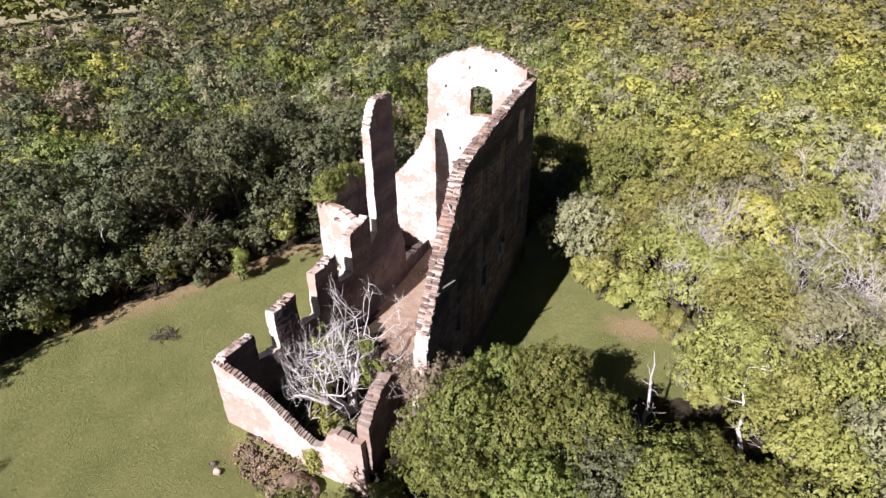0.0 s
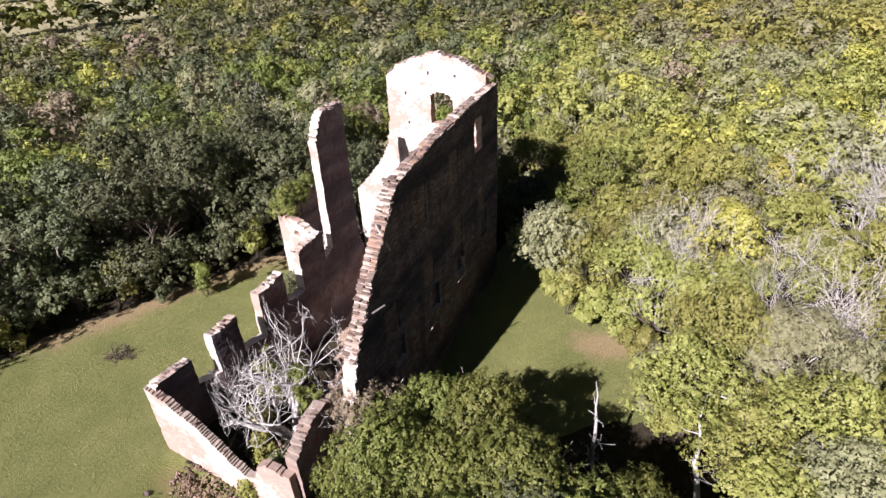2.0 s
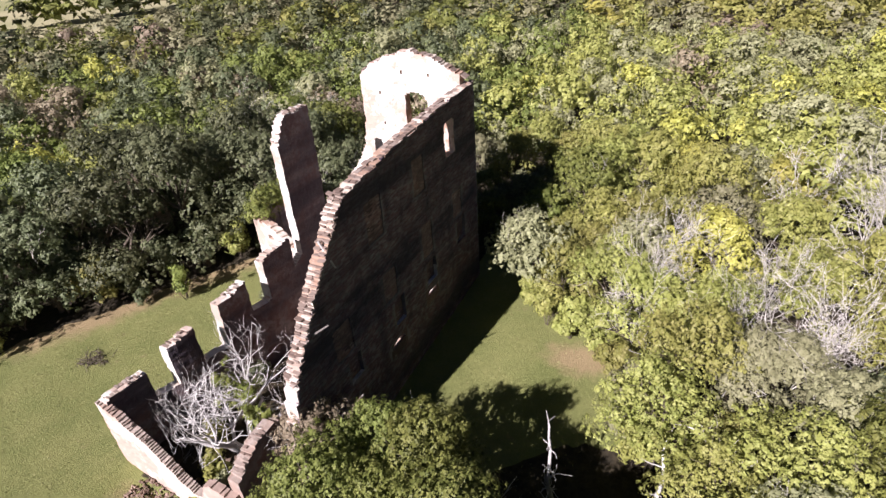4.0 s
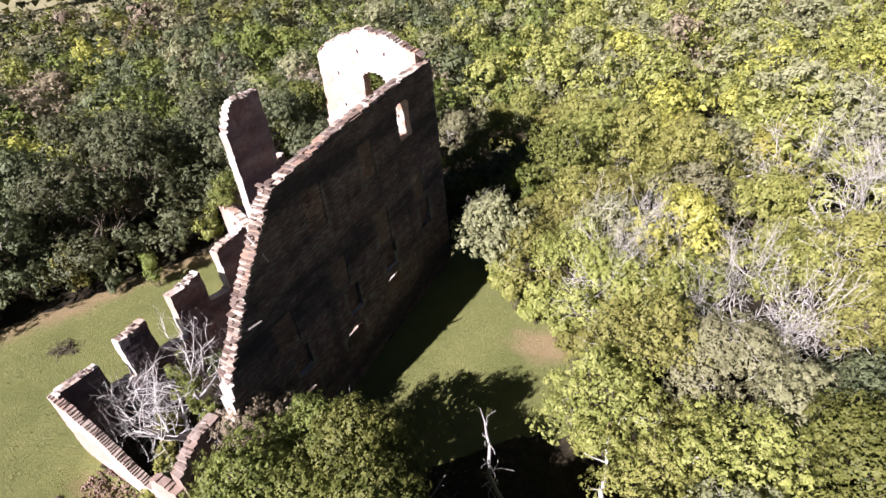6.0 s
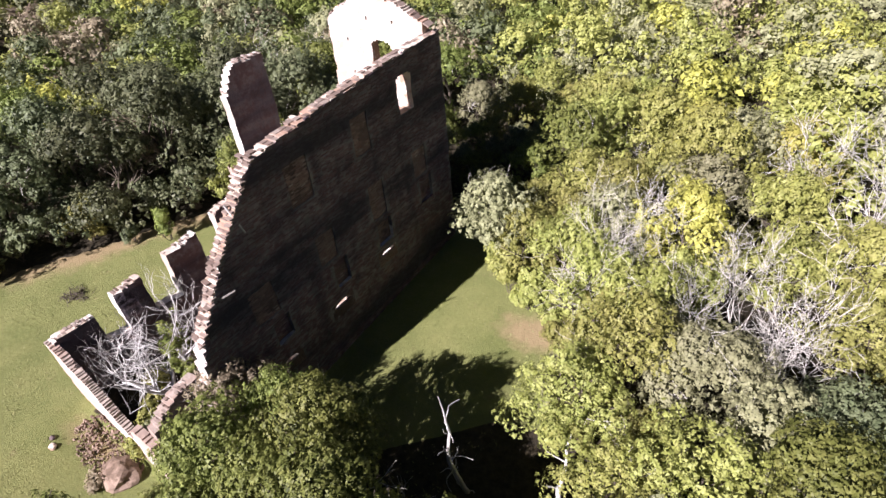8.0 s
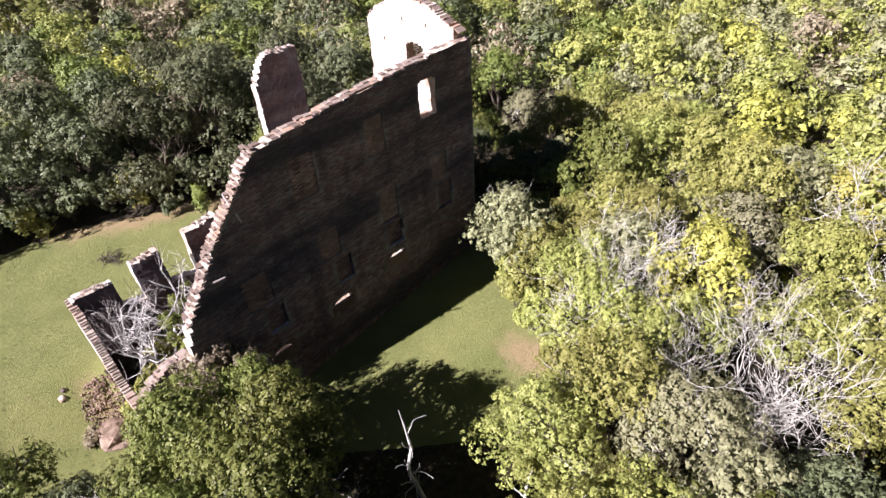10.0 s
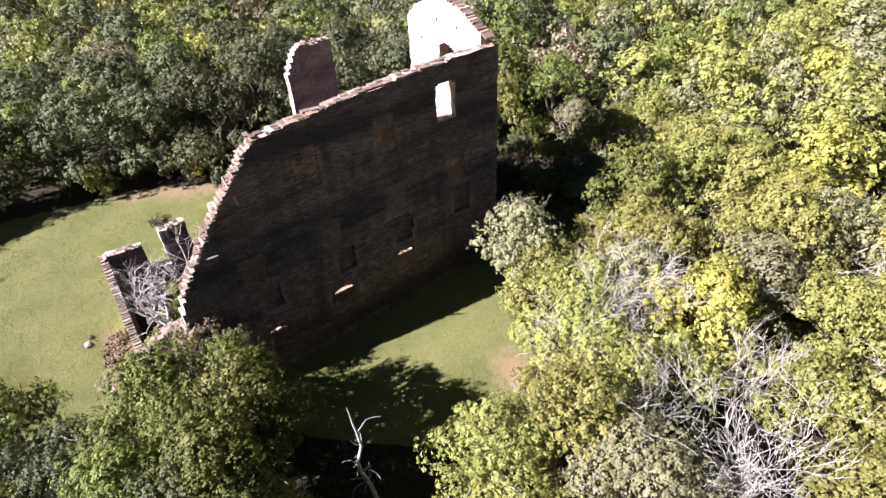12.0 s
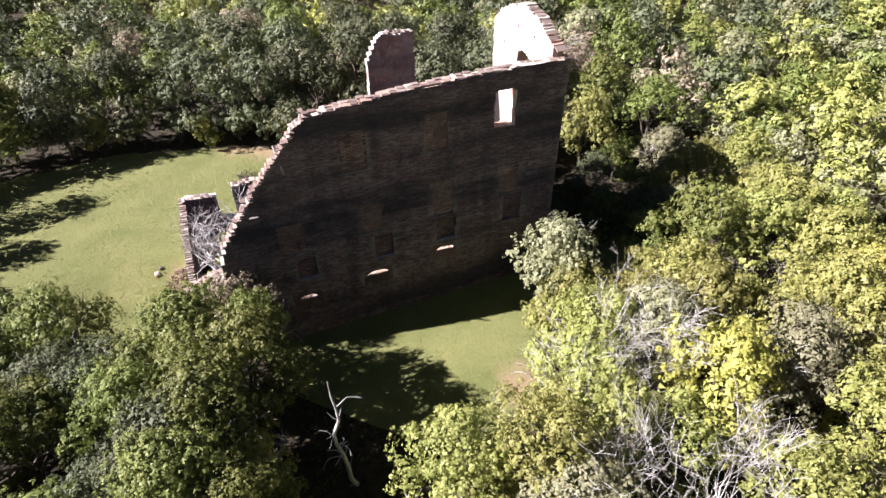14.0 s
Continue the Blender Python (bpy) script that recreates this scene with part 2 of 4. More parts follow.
SHADE = [(5.2, 1.2), (7.5, 0.2), (11.8, 0.6), (13.6, 1.6), (13.6, 4.2), (12.0, 4.8), (10.6, 6.6), (8, 3.4)]
HOUSE = [(-11.2, -3.4), (0.6, -3.4), (0.6, 17.6), (-14.5, 17.6), (-14.8, 10.5), (-10, 7)]
# Bare floor only where the room is sunlit; elsewhere dark ground paints the shade.
LIT_ROOM = [(-4.0, 0.3), (-1.8, -1.0), (-0.4, 0), (-0.3, 16.4), (-7.3, 16.4), (-7.4, 8.5), (-5.0, 4.5)]


def in_woods(x, y):
    """How far the woods reach before the open fields."""
    far = np.hypot(x - 7.5, y + 17.5)
    ang = np.degrees(np.arctan2(y + 17.5, x - 7.5)) % 360
    return far < np.where((ang > 136) & (ang < 230), 128 + 6 * np.sin(ang * 1.7), 185 + 8 * np.sin(ang * 0.9))


def ground_height(x, y):
    bank = np.clip((-2.3 - y) / 1.1, 0, 1) * np.clip((x + 10.5) / 5.5, 0, 1) * np.clip((0.8 - x) / 2.5, 0, 1) * np.clip((y + 15) / 7, 0, 1)
    fall = np.clip((x + 2.5) / 3.0, 0, 1) * 0.062 * (np.clip(y, -9, 17) - 8.5)
    return fall + 0.06 * np.sin(x * 0.21 + 1) * np.cos(y * 0.17) + 0.03 * np.sin(x * 0.9) * np.sin(y * 0.8 + 2) - 1.35 * bank * bank * (3 - 2 * bank)


def ground_sheet():
    def axis(lo, hi, step):
        mid = np.arange(lo, hi + step, step)
        out = np.geomspace(2, 3200, 26)
        return np.concatenate([lo - out[::-1], mid, hi + out])
    xs, ys = axis(-34, 22, 0.4), axis(-22, 30, 0.4)
    gx, gy = np.meshgrid(xs, ys, indexing="ij")
    near = np.clip(1.5 - np.maximum(np.abs(gx + 6) / 40, np.abs(gy - 4) / 40), 0, 1)
    gz = ground_height(gx, gy) * near
    v = np.stack([gx, gy, gz], -1).reshape(-1, 3)
    i, j = np.meshgrid(np.arange(len(xs) - 1), np.arange(len(ys) - 1), indexing="ij")
    a = (i * len(ys) + j).ravel()
    f = np.stack([a, a + len(ys), a + len(ys) + 1, a + 1], -1)
    me = mesh_from("ground", v, f, smooth=True)
    x, y = v[:, 0], v[:, 1]
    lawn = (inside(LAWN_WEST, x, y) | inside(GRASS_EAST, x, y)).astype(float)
    bare = inside(LIT_ROOM, x, y).astype(float)
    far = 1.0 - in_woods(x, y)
    rim = np.array(LAWN_WEST[1:6])
    worn = np.zeros(len(x))
    for (ax, ay), (bx, by) in zip(rim[:-1], rim[1:]):
        t = np.clip(((x - ax) * (bx - ax) + (y - ay) * (by - ay)) / ((bx - ax) ** 2 + (by - ay) ** 2), 0, 1)
        worn = np.maximum(worn, 1 - np.hypot(x - ax - t * (bx - ax), y - ay - t * (by - ay)) / 3.0)
    worn = np.maximum(worn, 1.1 - np.hypot((x - 8.0) / 3.2, (y - 11.6) / 1.7))
    worn = np.maximum(worn, 0.9 - np.hypot((x + 6.8) / 4.0, (y + 4.0) / 1.6))
    att = me.color_attributes.new("cover", "FLOAT_COLOR", "POINT")
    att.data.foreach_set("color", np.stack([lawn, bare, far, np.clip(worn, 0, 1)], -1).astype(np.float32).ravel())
    n = Nodes("ground_cover")
    cov = n.add("ShaderNodeVertexColor")
    cov.layer_name = "cover"
    sep = n.add("ShaderNodeSeparateColor")
    n.link(cov.outputs["Color"], sep.inputs[0])
    grass = n.mix(n.ramp(n.noise(0.35, 5.0, 0.65), [(0.35, 0.0), (0.68, 1.0)]), (0.145, 0.162, 0.052), (0.212, 0.215, 0.078))
    grass = n.mix(n.ramp(n.noise(7.0, 6.0, 0.75), [(0.44, 0.0), (0.74, 0.55)]), grass, (0.088, 0.108, 0.036))
    grass = n.mix(n.ramp(n.noise(0.9, 5.0, 0.7), [(0.62, 0.0), (0.74, 0.7)]), grass, (0.22, 0.17, 0.09))
    # Fallen leaves, darkened so the shade under trees and walls is in the colour.
    shaded_litter = n.mix(n.ramp(n.noise(3.0, 6.0, 0.7), [(0.35, 0.0), (0.7, 1.0)]), (0.02, 0.017, 0.011), (0.07, 0.055, 0.032))
    dirt = n.mix(n.ramp(n.noise(2.0, 6.0, 0.7), [(0.35, 0.0), (0.7, 1.0)]), (0.36, 0.255, 0.185), (0.52, 0.40, 0.31))
    straw = n.math("ADD", cov.outputs["Alpha"], n.math("MULTIPLY", n.math("SUBTRACT", n.noise(0.8, 5.0, 0.7), 0.5), 1.1))
    grass = n.mix(n.ramp(straw, [(0.3, 0.0), (0.8, 0.9)]), grass, (0.29, 0.215, 0.12))
    field = n.mix(n.ramp(n.noise(0.012, 3.0, 0.5), [(0.42, 0.0), (0.58, 1.0)]), (0.24, 0.24, 0.12), (0.38, 0.34, 0.21))
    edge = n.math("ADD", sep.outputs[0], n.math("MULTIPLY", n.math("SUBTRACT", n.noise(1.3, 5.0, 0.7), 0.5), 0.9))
    col = n.mix(n.ramp(edge, [(0.42, 0.0), (0.58, 1.0)]), shaded_litter, grass)
    col = n.mix(n.ramp(sep.outputs[1], [(0.35, 0.0), (0.65, 1.0)]), col, dirt)
    col = n.mix(sep.outputs[2], col, field)
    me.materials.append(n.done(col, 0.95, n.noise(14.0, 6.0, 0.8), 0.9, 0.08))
    return tagged(new("ground", me), "mown green lawn and fallen leaves, coloured shade-dark, under the woods", "ground", kind="structure")


ground_sheet()


# ---------------------------------------------------------------- ruined walls
def cell_wall(name, place, u0, u1, top, thick, keep, mats, du=0.25, dz=0.125, rough=0.035, seed=0, rim=lambda u, z: 2):
    """A wall of small cells, kept where keep(u, z) holds, so that broken edges step like brick.
    place(u, n, z) gives the world place; n runs from 0 (front) to -thick (back)."""
    nu, nz = max(1, round((u1 - u0) / du)), max(1, round(top / dz))
    du, dz = (u1 - u0) / nu, top / nz
    has = {(i, j) for i in range(nu) for j in range(nz) if keep(u0 + (i + 0.5) * du, (j + 0.5) * dz)}
    verts, faces, index, ids = [], [], [], {}

    def vert(i, j, k):
        if (i, j, k) not in ids:
            u, z, n = u0 + i * du, j * dz, -thick * k / 2
            d = noise.noise_vector(Vector((u * 1.3 + seed, z * 1.3, n + 3.1))) * rough + noise.noise_vector(Vector((u * 4.7, z * 4.7 + seed, n * 5))) * rough * 0.6
            low = max(0.0, min(1.0, z / 0.4))
            ids[i, j, k] = len(verts)
            verts.append(place(u + d.x * 1.3, n + d.y, z - (0.12 if j == 0 else 0) + d.z * 1.3 * low))
        return ids[i, j, k]

    for i, j in has:
        faces.append((vert(i, j, 0), vert(i + 1, j, 0), vert(i + 1, j + 1, 0), vert(i, j + 1, 0)))
        index.append(0)
        faces.append((vert(i, j, 2), vert(i, j + 1, 2), vert(i + 1, j + 1, 2), vert(i + 1, j, 2)))
        index.append(1)
        for di, dj, a, b in ((1, 0, (i + 1, j), (i + 1, j + 1)), (-1, 0, (i, j + 1), (i, j)), (0, 1, (i + 1, j + 1), (i, j + 1)), (0, -1, (i, j), (i + 1, j))):
            if (i + di, j + dj) not in has:
                for k in (0, 1):
                    faces.append((vert(*a, k), vert(*a, k + 1), vert(*b, k + 1), vert(*b, k))[::-1])
                    index.append(rim(u0 + i * du, j * dz))
    me = mesh_from(name, verts, faces, mats, index)
    bm = bmesh.new()
    bm.from_mesh(me)
    bmesh.ops.recalc_face_normals(bm, faces=bm.faces)
    bm.to_mesh(me)
    bm.free()
    return me


def ragged(u, seed, amp=0.2):
    return amp * (noise.noise(Vector((u * 1.1, seed, 0))) + 0.6 * noise.noise(Vector((u * 3.7, seed, 5))))


def profile(points):
    xs, zs = [p[0] for p in points], [p[1] for p in points]
    return lambda u: float(np.interp(u, xs, zs))


def arched(u, z, mid, half, sill, spring, rise):
    """Whether (u, z) lies in an opening with a segmental arch."""
    if abs(u - mid) > half or z < sill:
        return False
    return z < spring + rise * math.sqrt(max(0.0, 1 - ((u - mid) / half) ** 2))


LONG_TOP = [(-0.95, 3.1), (-0.6, 5.4), (-0.3, 6.45), (0.35, 7.4), (1.25, 8.7), (2.15, 9.85), (3.15, 11.0), (3.75, 11.75), (4.35, 12.2), (6.6, 12.45), (9, 12.68), (12.4, 12.9), (17.0, 13.0)]
long_top = profile(LONG_TOP)


# bricked-up window bays: middle, half width, sill, head and how far the filling stands back
BAYS = [(6.15, 0.62, 9.15, 11.2, 0.05), (10.15, 0.6, 9.45, 11.45, 0.05), (6.65, 0.55, 5.55, 7.25, 0.05), (10.5, 0.62, 5.65, 7.7, 0.05), (14.2, 0.62, 6.15, 7.85, 0.05), (2.75, 0.58, 5.3, 7.0, 0.05),
        (7.2, 0.5, 3.75, 5.3, 0.2), (10.65, 0.58, 3.95, 5.4, 0.2), (14.5, 0.58, 4.4, 5.95, 0.2), (3.2, 0.5, 3.55, 4.9, 0.2)]
VENTS = [(2.98, 0.5, 2.56), (6.78, 0.64, 3.06), (10.6, 0.56, 3.62)]


def keep_long(u, z):
    if z > long_top(u) + ragged(u, 1.5, 0.07):
        return False
    if arched(u, z, 13.75, 0.56, 10.05, 11.76, 0.25):
        return False
    if any(abs(u - mid) < 0.66 and top - 0.72 < z < top + 0.02 for mid, half, top in VENTS):
        return False
    return not any(abs(u - m) < h and a < z < b for m, h, a, b, back_set in BAYS)


def long_rim(u, z):
    """White plaster on the broken end, sunlit white in the vents, brick in the bays, broken masonry elsewhere."""
    # Vent white paints the sun seen inside; below 3.7 darker brick paints shade.
    if (u < 0.3 and z > 3.7) or any(abs(u - mid) < 0.9 and abs(z - top) < 1 for mid, half, top in VENTS):
        return 3
    return 0 if z < long_top(u) - 0.5 and not (12.8 < u < 14.5 and z > 9.5) else 2


FOOT = 1.1
wall_long = tagged(new("wall_east", cell_wall("wall_east", lambda u, n, z: (n, u, z - FOOT), -0.95, 17.0, 13.6 + FOOT, 0.6, lambda u, z: keep_long(u, z - FOOT), [BRICK_Y, INFILL, BROKEN, WHITE], du=0.16, dz=0.1, seed=1,
                   rim=lambda u, z: long_rim(u, z - FOOT))),
                   "tall roofless side wall of dark weathered brick", "ruined wall", kind="structure")

infills = []
for m, h, a, b, back_set in BAYS:
    infills.append(part("infill", cell_wall("infill", lambda u, n, z: (n - back_set, u, z), m - h - 0.25, m + h + 0.25, b + 0.25, 0.58 - back_set, lambda u, z: z > a - 0.25, [INFILL, PINK, BROKEN], du=0.2, dz=0.2, rough=0.02, seed=m),
                   None, wall_long, "bricked-up window bay" if back_set < 0.1 else "recess in dark wall brick under a bricked-up window"))


def vent_head(mid, half, top):
    """The thin outer skin of brick round a low arched vent, cut to a flat bow."""
    bm = bmesh.new()
    n, wide, low, high = 22, 0.78, top - 0.86, top + 0.14

    def block(u0, u1, za, zb, zc, zd):
        q = [bm.verts.new((x, u, z)) for x in (-0.1, 0.004) for u, z in ((u0, za), (u1, zb), (u1, zd), (u0, zc))]
        for f in ((0, 1, 2, 3), (7, 6, 5, 4), (0, 4, 5, 1), (1, 5, 6, 2), (2, 6, 7, 3), (3, 7, 4, 0)):
            bm.faces.new([q[i] for i in f])

    def bow(u):
        return top - 0.30 + 0.30 * math.sqrt(max(0.0, 1 - ((u - mid) / half) ** 2))

    for k in range(n):
        u0, u1 = mid - half + 2 * half * k / n, mid - half + 2 * half * (k + 1) / n
        block(u0, u1, bow(u0), bow(u1), high, high)
    block(mid - wide, mid - half, low, low, high, high)
    block(mid + half, mid + wide, low, low, high, high)
    block(mid - half, mid + half, low, low, top - 0.27, top - 0.30)
    bmesh.ops.recalc_face_normals(bm, faces=bm.faces)
    part("vent", bm, INFILL, wall_long, "low arched vent near the foot of the wall")


for vent in VENTS:
    vent_head(*vent)

GABLE_TOP = [(-9.9, 5.2), (-9.4, 5.8), (-8.4, 6.9), (-7.5, 8.1), (-7.15, 8.9), (-6.95, 10.2), (-6.9, 13.1), (-6.75, 13.35), (-6.1, 13.85), (-5.2, 14.22), (-3.55, 14.62), (-2.2, 14.36), (-0.3, 13.45), (0, 13.25)]
gable_top = profile(GABLE_TOP)


def keep_gable(u, z):
    if z > gable_top(u) + ragged(u, 4.2, 0.12):
        return False
    if any(abs(u - a) < 0.07 and abs(z - b) < 0.06 for a, b in ((-4.1, 13.5), (-2.35, 13.4), (-5.6, 12.2), (-1.3, 12.3), (-5.5, 10.4), (-6.2, 8.6), (-2.0, 10.0), (-4.7, 8.2))):
        return False
    return not arched(u, z, -3.32, 0.72, 10.5, 11.95, 0.45)


wall_gable = tagged(new("wall_north", cell_wall("wall_north", lambda u, n, z: (u, 16.3 - n, z), -9.9, -0.5, 15.0, 0.6, keep_gable, [WHITE, BRICK_X, BROKEN], du=0.12, dz=0.1, seed=2)),
                    "roofless gable wall with flaking white lime plaster", "ruined wall", kind="structure")

WEST_LINE = [(-2.6, -9.35), (-0.6, -9.1), (0.4, -8.5), (1.8, -8.15), (3.2, -7.9), (4.9, -7.7), (6.1, -7.4), (8.2, -7.25), (8.9, -7.2), (12.0, -7.1), (16.3, -7.1)]
west_x = profile(WEST_LINE)


def west_top(y):
    if 8.9 <= y < 11.6:
        return 12.95 - 1.4 * max(0.0, 1 - (y - 8.9) / 1.3) ** 2 - 0.06 * max(0.0, y - 10.2)
    for a, b, za, zb in ((-2.6, -0.6, 3.95, 4.05), (-0.6, 0.4, 2.5, 2.6), (0.4, 1.8, 4.8, 5.1), (1.8, 3.2, 2.9, 2.9), (3.2, 4.9, 5.45, 5.75),
                         (4.9, 6.1, 3.9, 4.0), (6.1, 8.2, 6.3, 6.6), (8.2, 8.9, 4.7, 5.4), (11.6, 12.4, 4.4, 2.6), (12.4, 16.3, 1.3, 0.8)):
        if a <= y < b:
            return za + (zb - za) * (y - a) / (b - a)
    return 0.8


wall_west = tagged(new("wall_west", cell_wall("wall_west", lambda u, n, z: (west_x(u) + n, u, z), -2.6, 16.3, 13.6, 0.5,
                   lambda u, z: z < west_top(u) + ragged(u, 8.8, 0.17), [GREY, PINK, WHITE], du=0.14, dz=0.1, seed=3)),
                   "broken side wall with window gaps and one tall standing pier", "ruined wall", kind="structure")

SOUTH_TOP = profile([(-9.9, 3.9), (-8.5, 3.3), (-7.2, 2.7), (-6.2, 1.9), (-5.3, 1.0), (-4.7, 0.7), (-4.2, 0.9), (-3.7, 1.9), (-3.2, 2.1), (-2.0, 2.0)])
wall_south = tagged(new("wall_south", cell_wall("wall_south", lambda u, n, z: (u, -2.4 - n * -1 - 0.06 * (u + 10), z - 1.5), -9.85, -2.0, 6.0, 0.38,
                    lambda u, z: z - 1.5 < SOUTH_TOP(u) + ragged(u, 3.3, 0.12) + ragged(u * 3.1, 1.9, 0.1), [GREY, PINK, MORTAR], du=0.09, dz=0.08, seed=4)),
                    "low broken front wall with pink lime plaster", "ruined wall", kind="structure")
SPUR_TOP = profile([(-2.9, 2.7), (-2.2, 3.3), (-1.2, 3.6), (-0.3, 3.5), (0.4, 2.9), (0.9, 1.2)])
wall_spur = tagged(new("wall_spur", cell_wall("wall_spur", lambda u, n, z: (-1.9 + n - 0.05 * u, u, z), -2.9, 0.9, 4.2, 0.6,
                   lambda u, z: z < SPUR_TOP(u) + ragged(u, 6.1, 0.16), [GREY, GREY, MORTAR], seed=5)),
                   "low broken spur of brick wall with a rounded end", "ruined wall", kind="structure")
ANNEX_TOP = profile([(0, 5.35), (2.0, 5.5), (3.3, 5.2), (4.9, 4.9)])
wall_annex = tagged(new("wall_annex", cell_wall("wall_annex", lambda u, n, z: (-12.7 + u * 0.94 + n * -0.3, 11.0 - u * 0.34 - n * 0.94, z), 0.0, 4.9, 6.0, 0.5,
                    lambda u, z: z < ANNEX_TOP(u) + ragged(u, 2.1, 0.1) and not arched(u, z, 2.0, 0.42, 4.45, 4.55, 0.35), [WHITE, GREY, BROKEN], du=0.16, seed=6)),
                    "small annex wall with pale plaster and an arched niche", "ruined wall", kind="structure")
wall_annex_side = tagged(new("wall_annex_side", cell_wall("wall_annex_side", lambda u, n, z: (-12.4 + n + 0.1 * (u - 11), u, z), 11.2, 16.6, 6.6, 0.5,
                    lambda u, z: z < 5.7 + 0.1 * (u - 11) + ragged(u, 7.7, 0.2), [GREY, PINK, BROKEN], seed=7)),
                    "annex side wall overgrown along its top", "ruined wall", kind="structure")


# ---------------------------------------------------------------- trees
def leaf_cloud(lobes, count, size, seed):
    """Leaves gathered in rounded tufts over the outer skin of overlapping lobes (x, y, z, radius), with sparser leaves deeper in."""
    g = np.random.default_rng(seed)
    lobes = np.asarray(lobes)
    area = lobes[:, 3] ** 2

    def unit(v):
        return v / np.linalg.norm(v, axis=1, keepdims=True)

    def leaves(c, nrm, s):
        nrm = unit(nrm)
        a = unit(np.cross(nrm, g.normal(size=c.shape)))
        b = np.cross(nrm, a)
        return np.stack([c - a * s * 1.15, c + a * s * 0.35 - b * s * 0.68, c + a * s * 0.55 + b * s * 0.68], 1).reshape(-1, 3)

    tufts = max(8, count // 17)
    pick = g.choice(len(lobes), size=tufts, p=area / area.sum())
    d = g.normal(size=(tufts, 3))
    d[:, 2] = np.abs(d[:, 2]) * 1.15 - 0.8 * g.random(tufts)
    d = unit(d)
    rad = lobes[pick, 3] * (1 - 0.3 * g.random(tufts) ** 2 + 0.09 * g.normal(size=tufts))
    hub = lobes[pick, :3] + d * rad[:, None] * np.array([1, 1, 0.9])
    bunch = size * 2.7 * (0.6 + 0.8 * g.random(tufts))
    own = g.integers(0, tufts, size=count)
    o = unit(g.normal(size=(count, 3)) + d[own] * 0.7 + np.array([0, 0, 0.35]))
    c = hub[own] + o * (bunch[own] * (0.45 + 0.65 * g.random(count)))[:, None] * np.array([1, 1, 1.15])
    v = leaves(c, o * 1.0 + d[own] * 1.0 + g.normal(size=(count, 3)) * 0.3 + np.array([0, 0, 0.25]), size * (0.65 + 0.7 * g.random(count))[:, None])
    inner = max(24, count // 6)
    pick = g.choice(len(lobes), size=inner, p=area / area.sum())
    d = g.normal(size=(inner, 3))
    d[:, 2] = np.abs(d[:, 2]) - 0.6 * g.random(inner)
    d = unit(d)
    c = lobes[pick, :3] + d * lobes[pick, 3:4] * (0.78 - 0.3 * g.random((inner, 1)) ** 2) * np.array([1, 1, 0.9])
    w = leaves(c, d + g.normal(size=(inner, 3)) * 0.25, size * (1.3 + 0.7 * g.random((inner, 1))))
    v = np.concatenate([v, w])
    return v, np.arange(len(v)).reshape(-1, 3)


def tube(verts, faces, pts, radii, sides=5):
    """Adds a tapered tube along pts to the lists."""
    base = len(verts)
    for k, (p, rad) in enumerate(zip(pts, radii)):
        way = (pts[min(k + 1, len(pts) - 1)] - pts[max(k - 1, 0)]).normalized()
        a = way.orthogonal().normalized()
        b = way.cross(a)
        for s in range(sides):
            t = 2 * math.pi * s / sides
            verts.append(p + (a * math.cos(t) + b * math.sin(t)) * rad)
    for k in range(len(pts) - 1):
        for s in range(sides):
            q, w = base + k * sides + s, base + k * sides + (s + 1) % sides
            faces.append((q, w, w + sides, q + sides))


def limb(r, verts, faces, start, way, length, rad, depth, spread=0.6, bend=0.25, lift=0.1, kids=3, sides=5, shrink=0.66, steps=4, hold=0.72):
    """A crooked limb that forks into smaller ones. Returns the tips."""
    pts, radii, p, d = [start], [rad], start.copy(), way.normalized()
    for k in range(steps):
        d = (d + Vector((r.gauss(0, bend), r.gauss(0, bend), r.gauss(0, bend) + lift))).normalized()
        p = p + d * length / steps
        pts.append(p.copy())
        radii.append(rad * (1 - 0.45 * (k + 1) / steps))
    tube(verts, faces, pts, radii, sides)
    if depth == 0:
        return [p]
    tips = []
    for c in range(kids):
        k = r.choice(range(steps // 2, steps + 1)) if c else steps
        side = Vector((r.gauss(0, 1), r.gauss(0, 1), r.gauss(0, 0.7))).normalized()
        tips += limb(r, verts, faces, pts[k], d + side * spread * (0.6 + 0.8 * r.random()), length * shrink * (0.75 + 0.5 * r.random()), max(0.006, radii[k] * hold), depth - 1,
                     spread, bend, lift, kids, max(3, sides - 1), shrink, max(2, steps - 1), hold)
    return tips


def crown_lobes(r, radius, height, n):
    """Lobes of an uneven crown that reaches low down at its sides."""
    out = []
    for k in range(n):
        t = r.random() * 2 * math.pi
        q = radius * 0.8 * math.sqrt(r.random())
        s = radius * (0.24 + 0.26 * r.random())
        roof = height - (q / radius) ** 2 * radius * 1.1
        out.append((q * math.cos(t), q * math.sin(t), roof - s - (0.55 * roof * r.random() ** 1.6 if q > 0.45 * radius else 0.15 * radius * r.random()), s))
    out.append((0, 0, height - radius * 0.75, radius * 0.55))
    return out


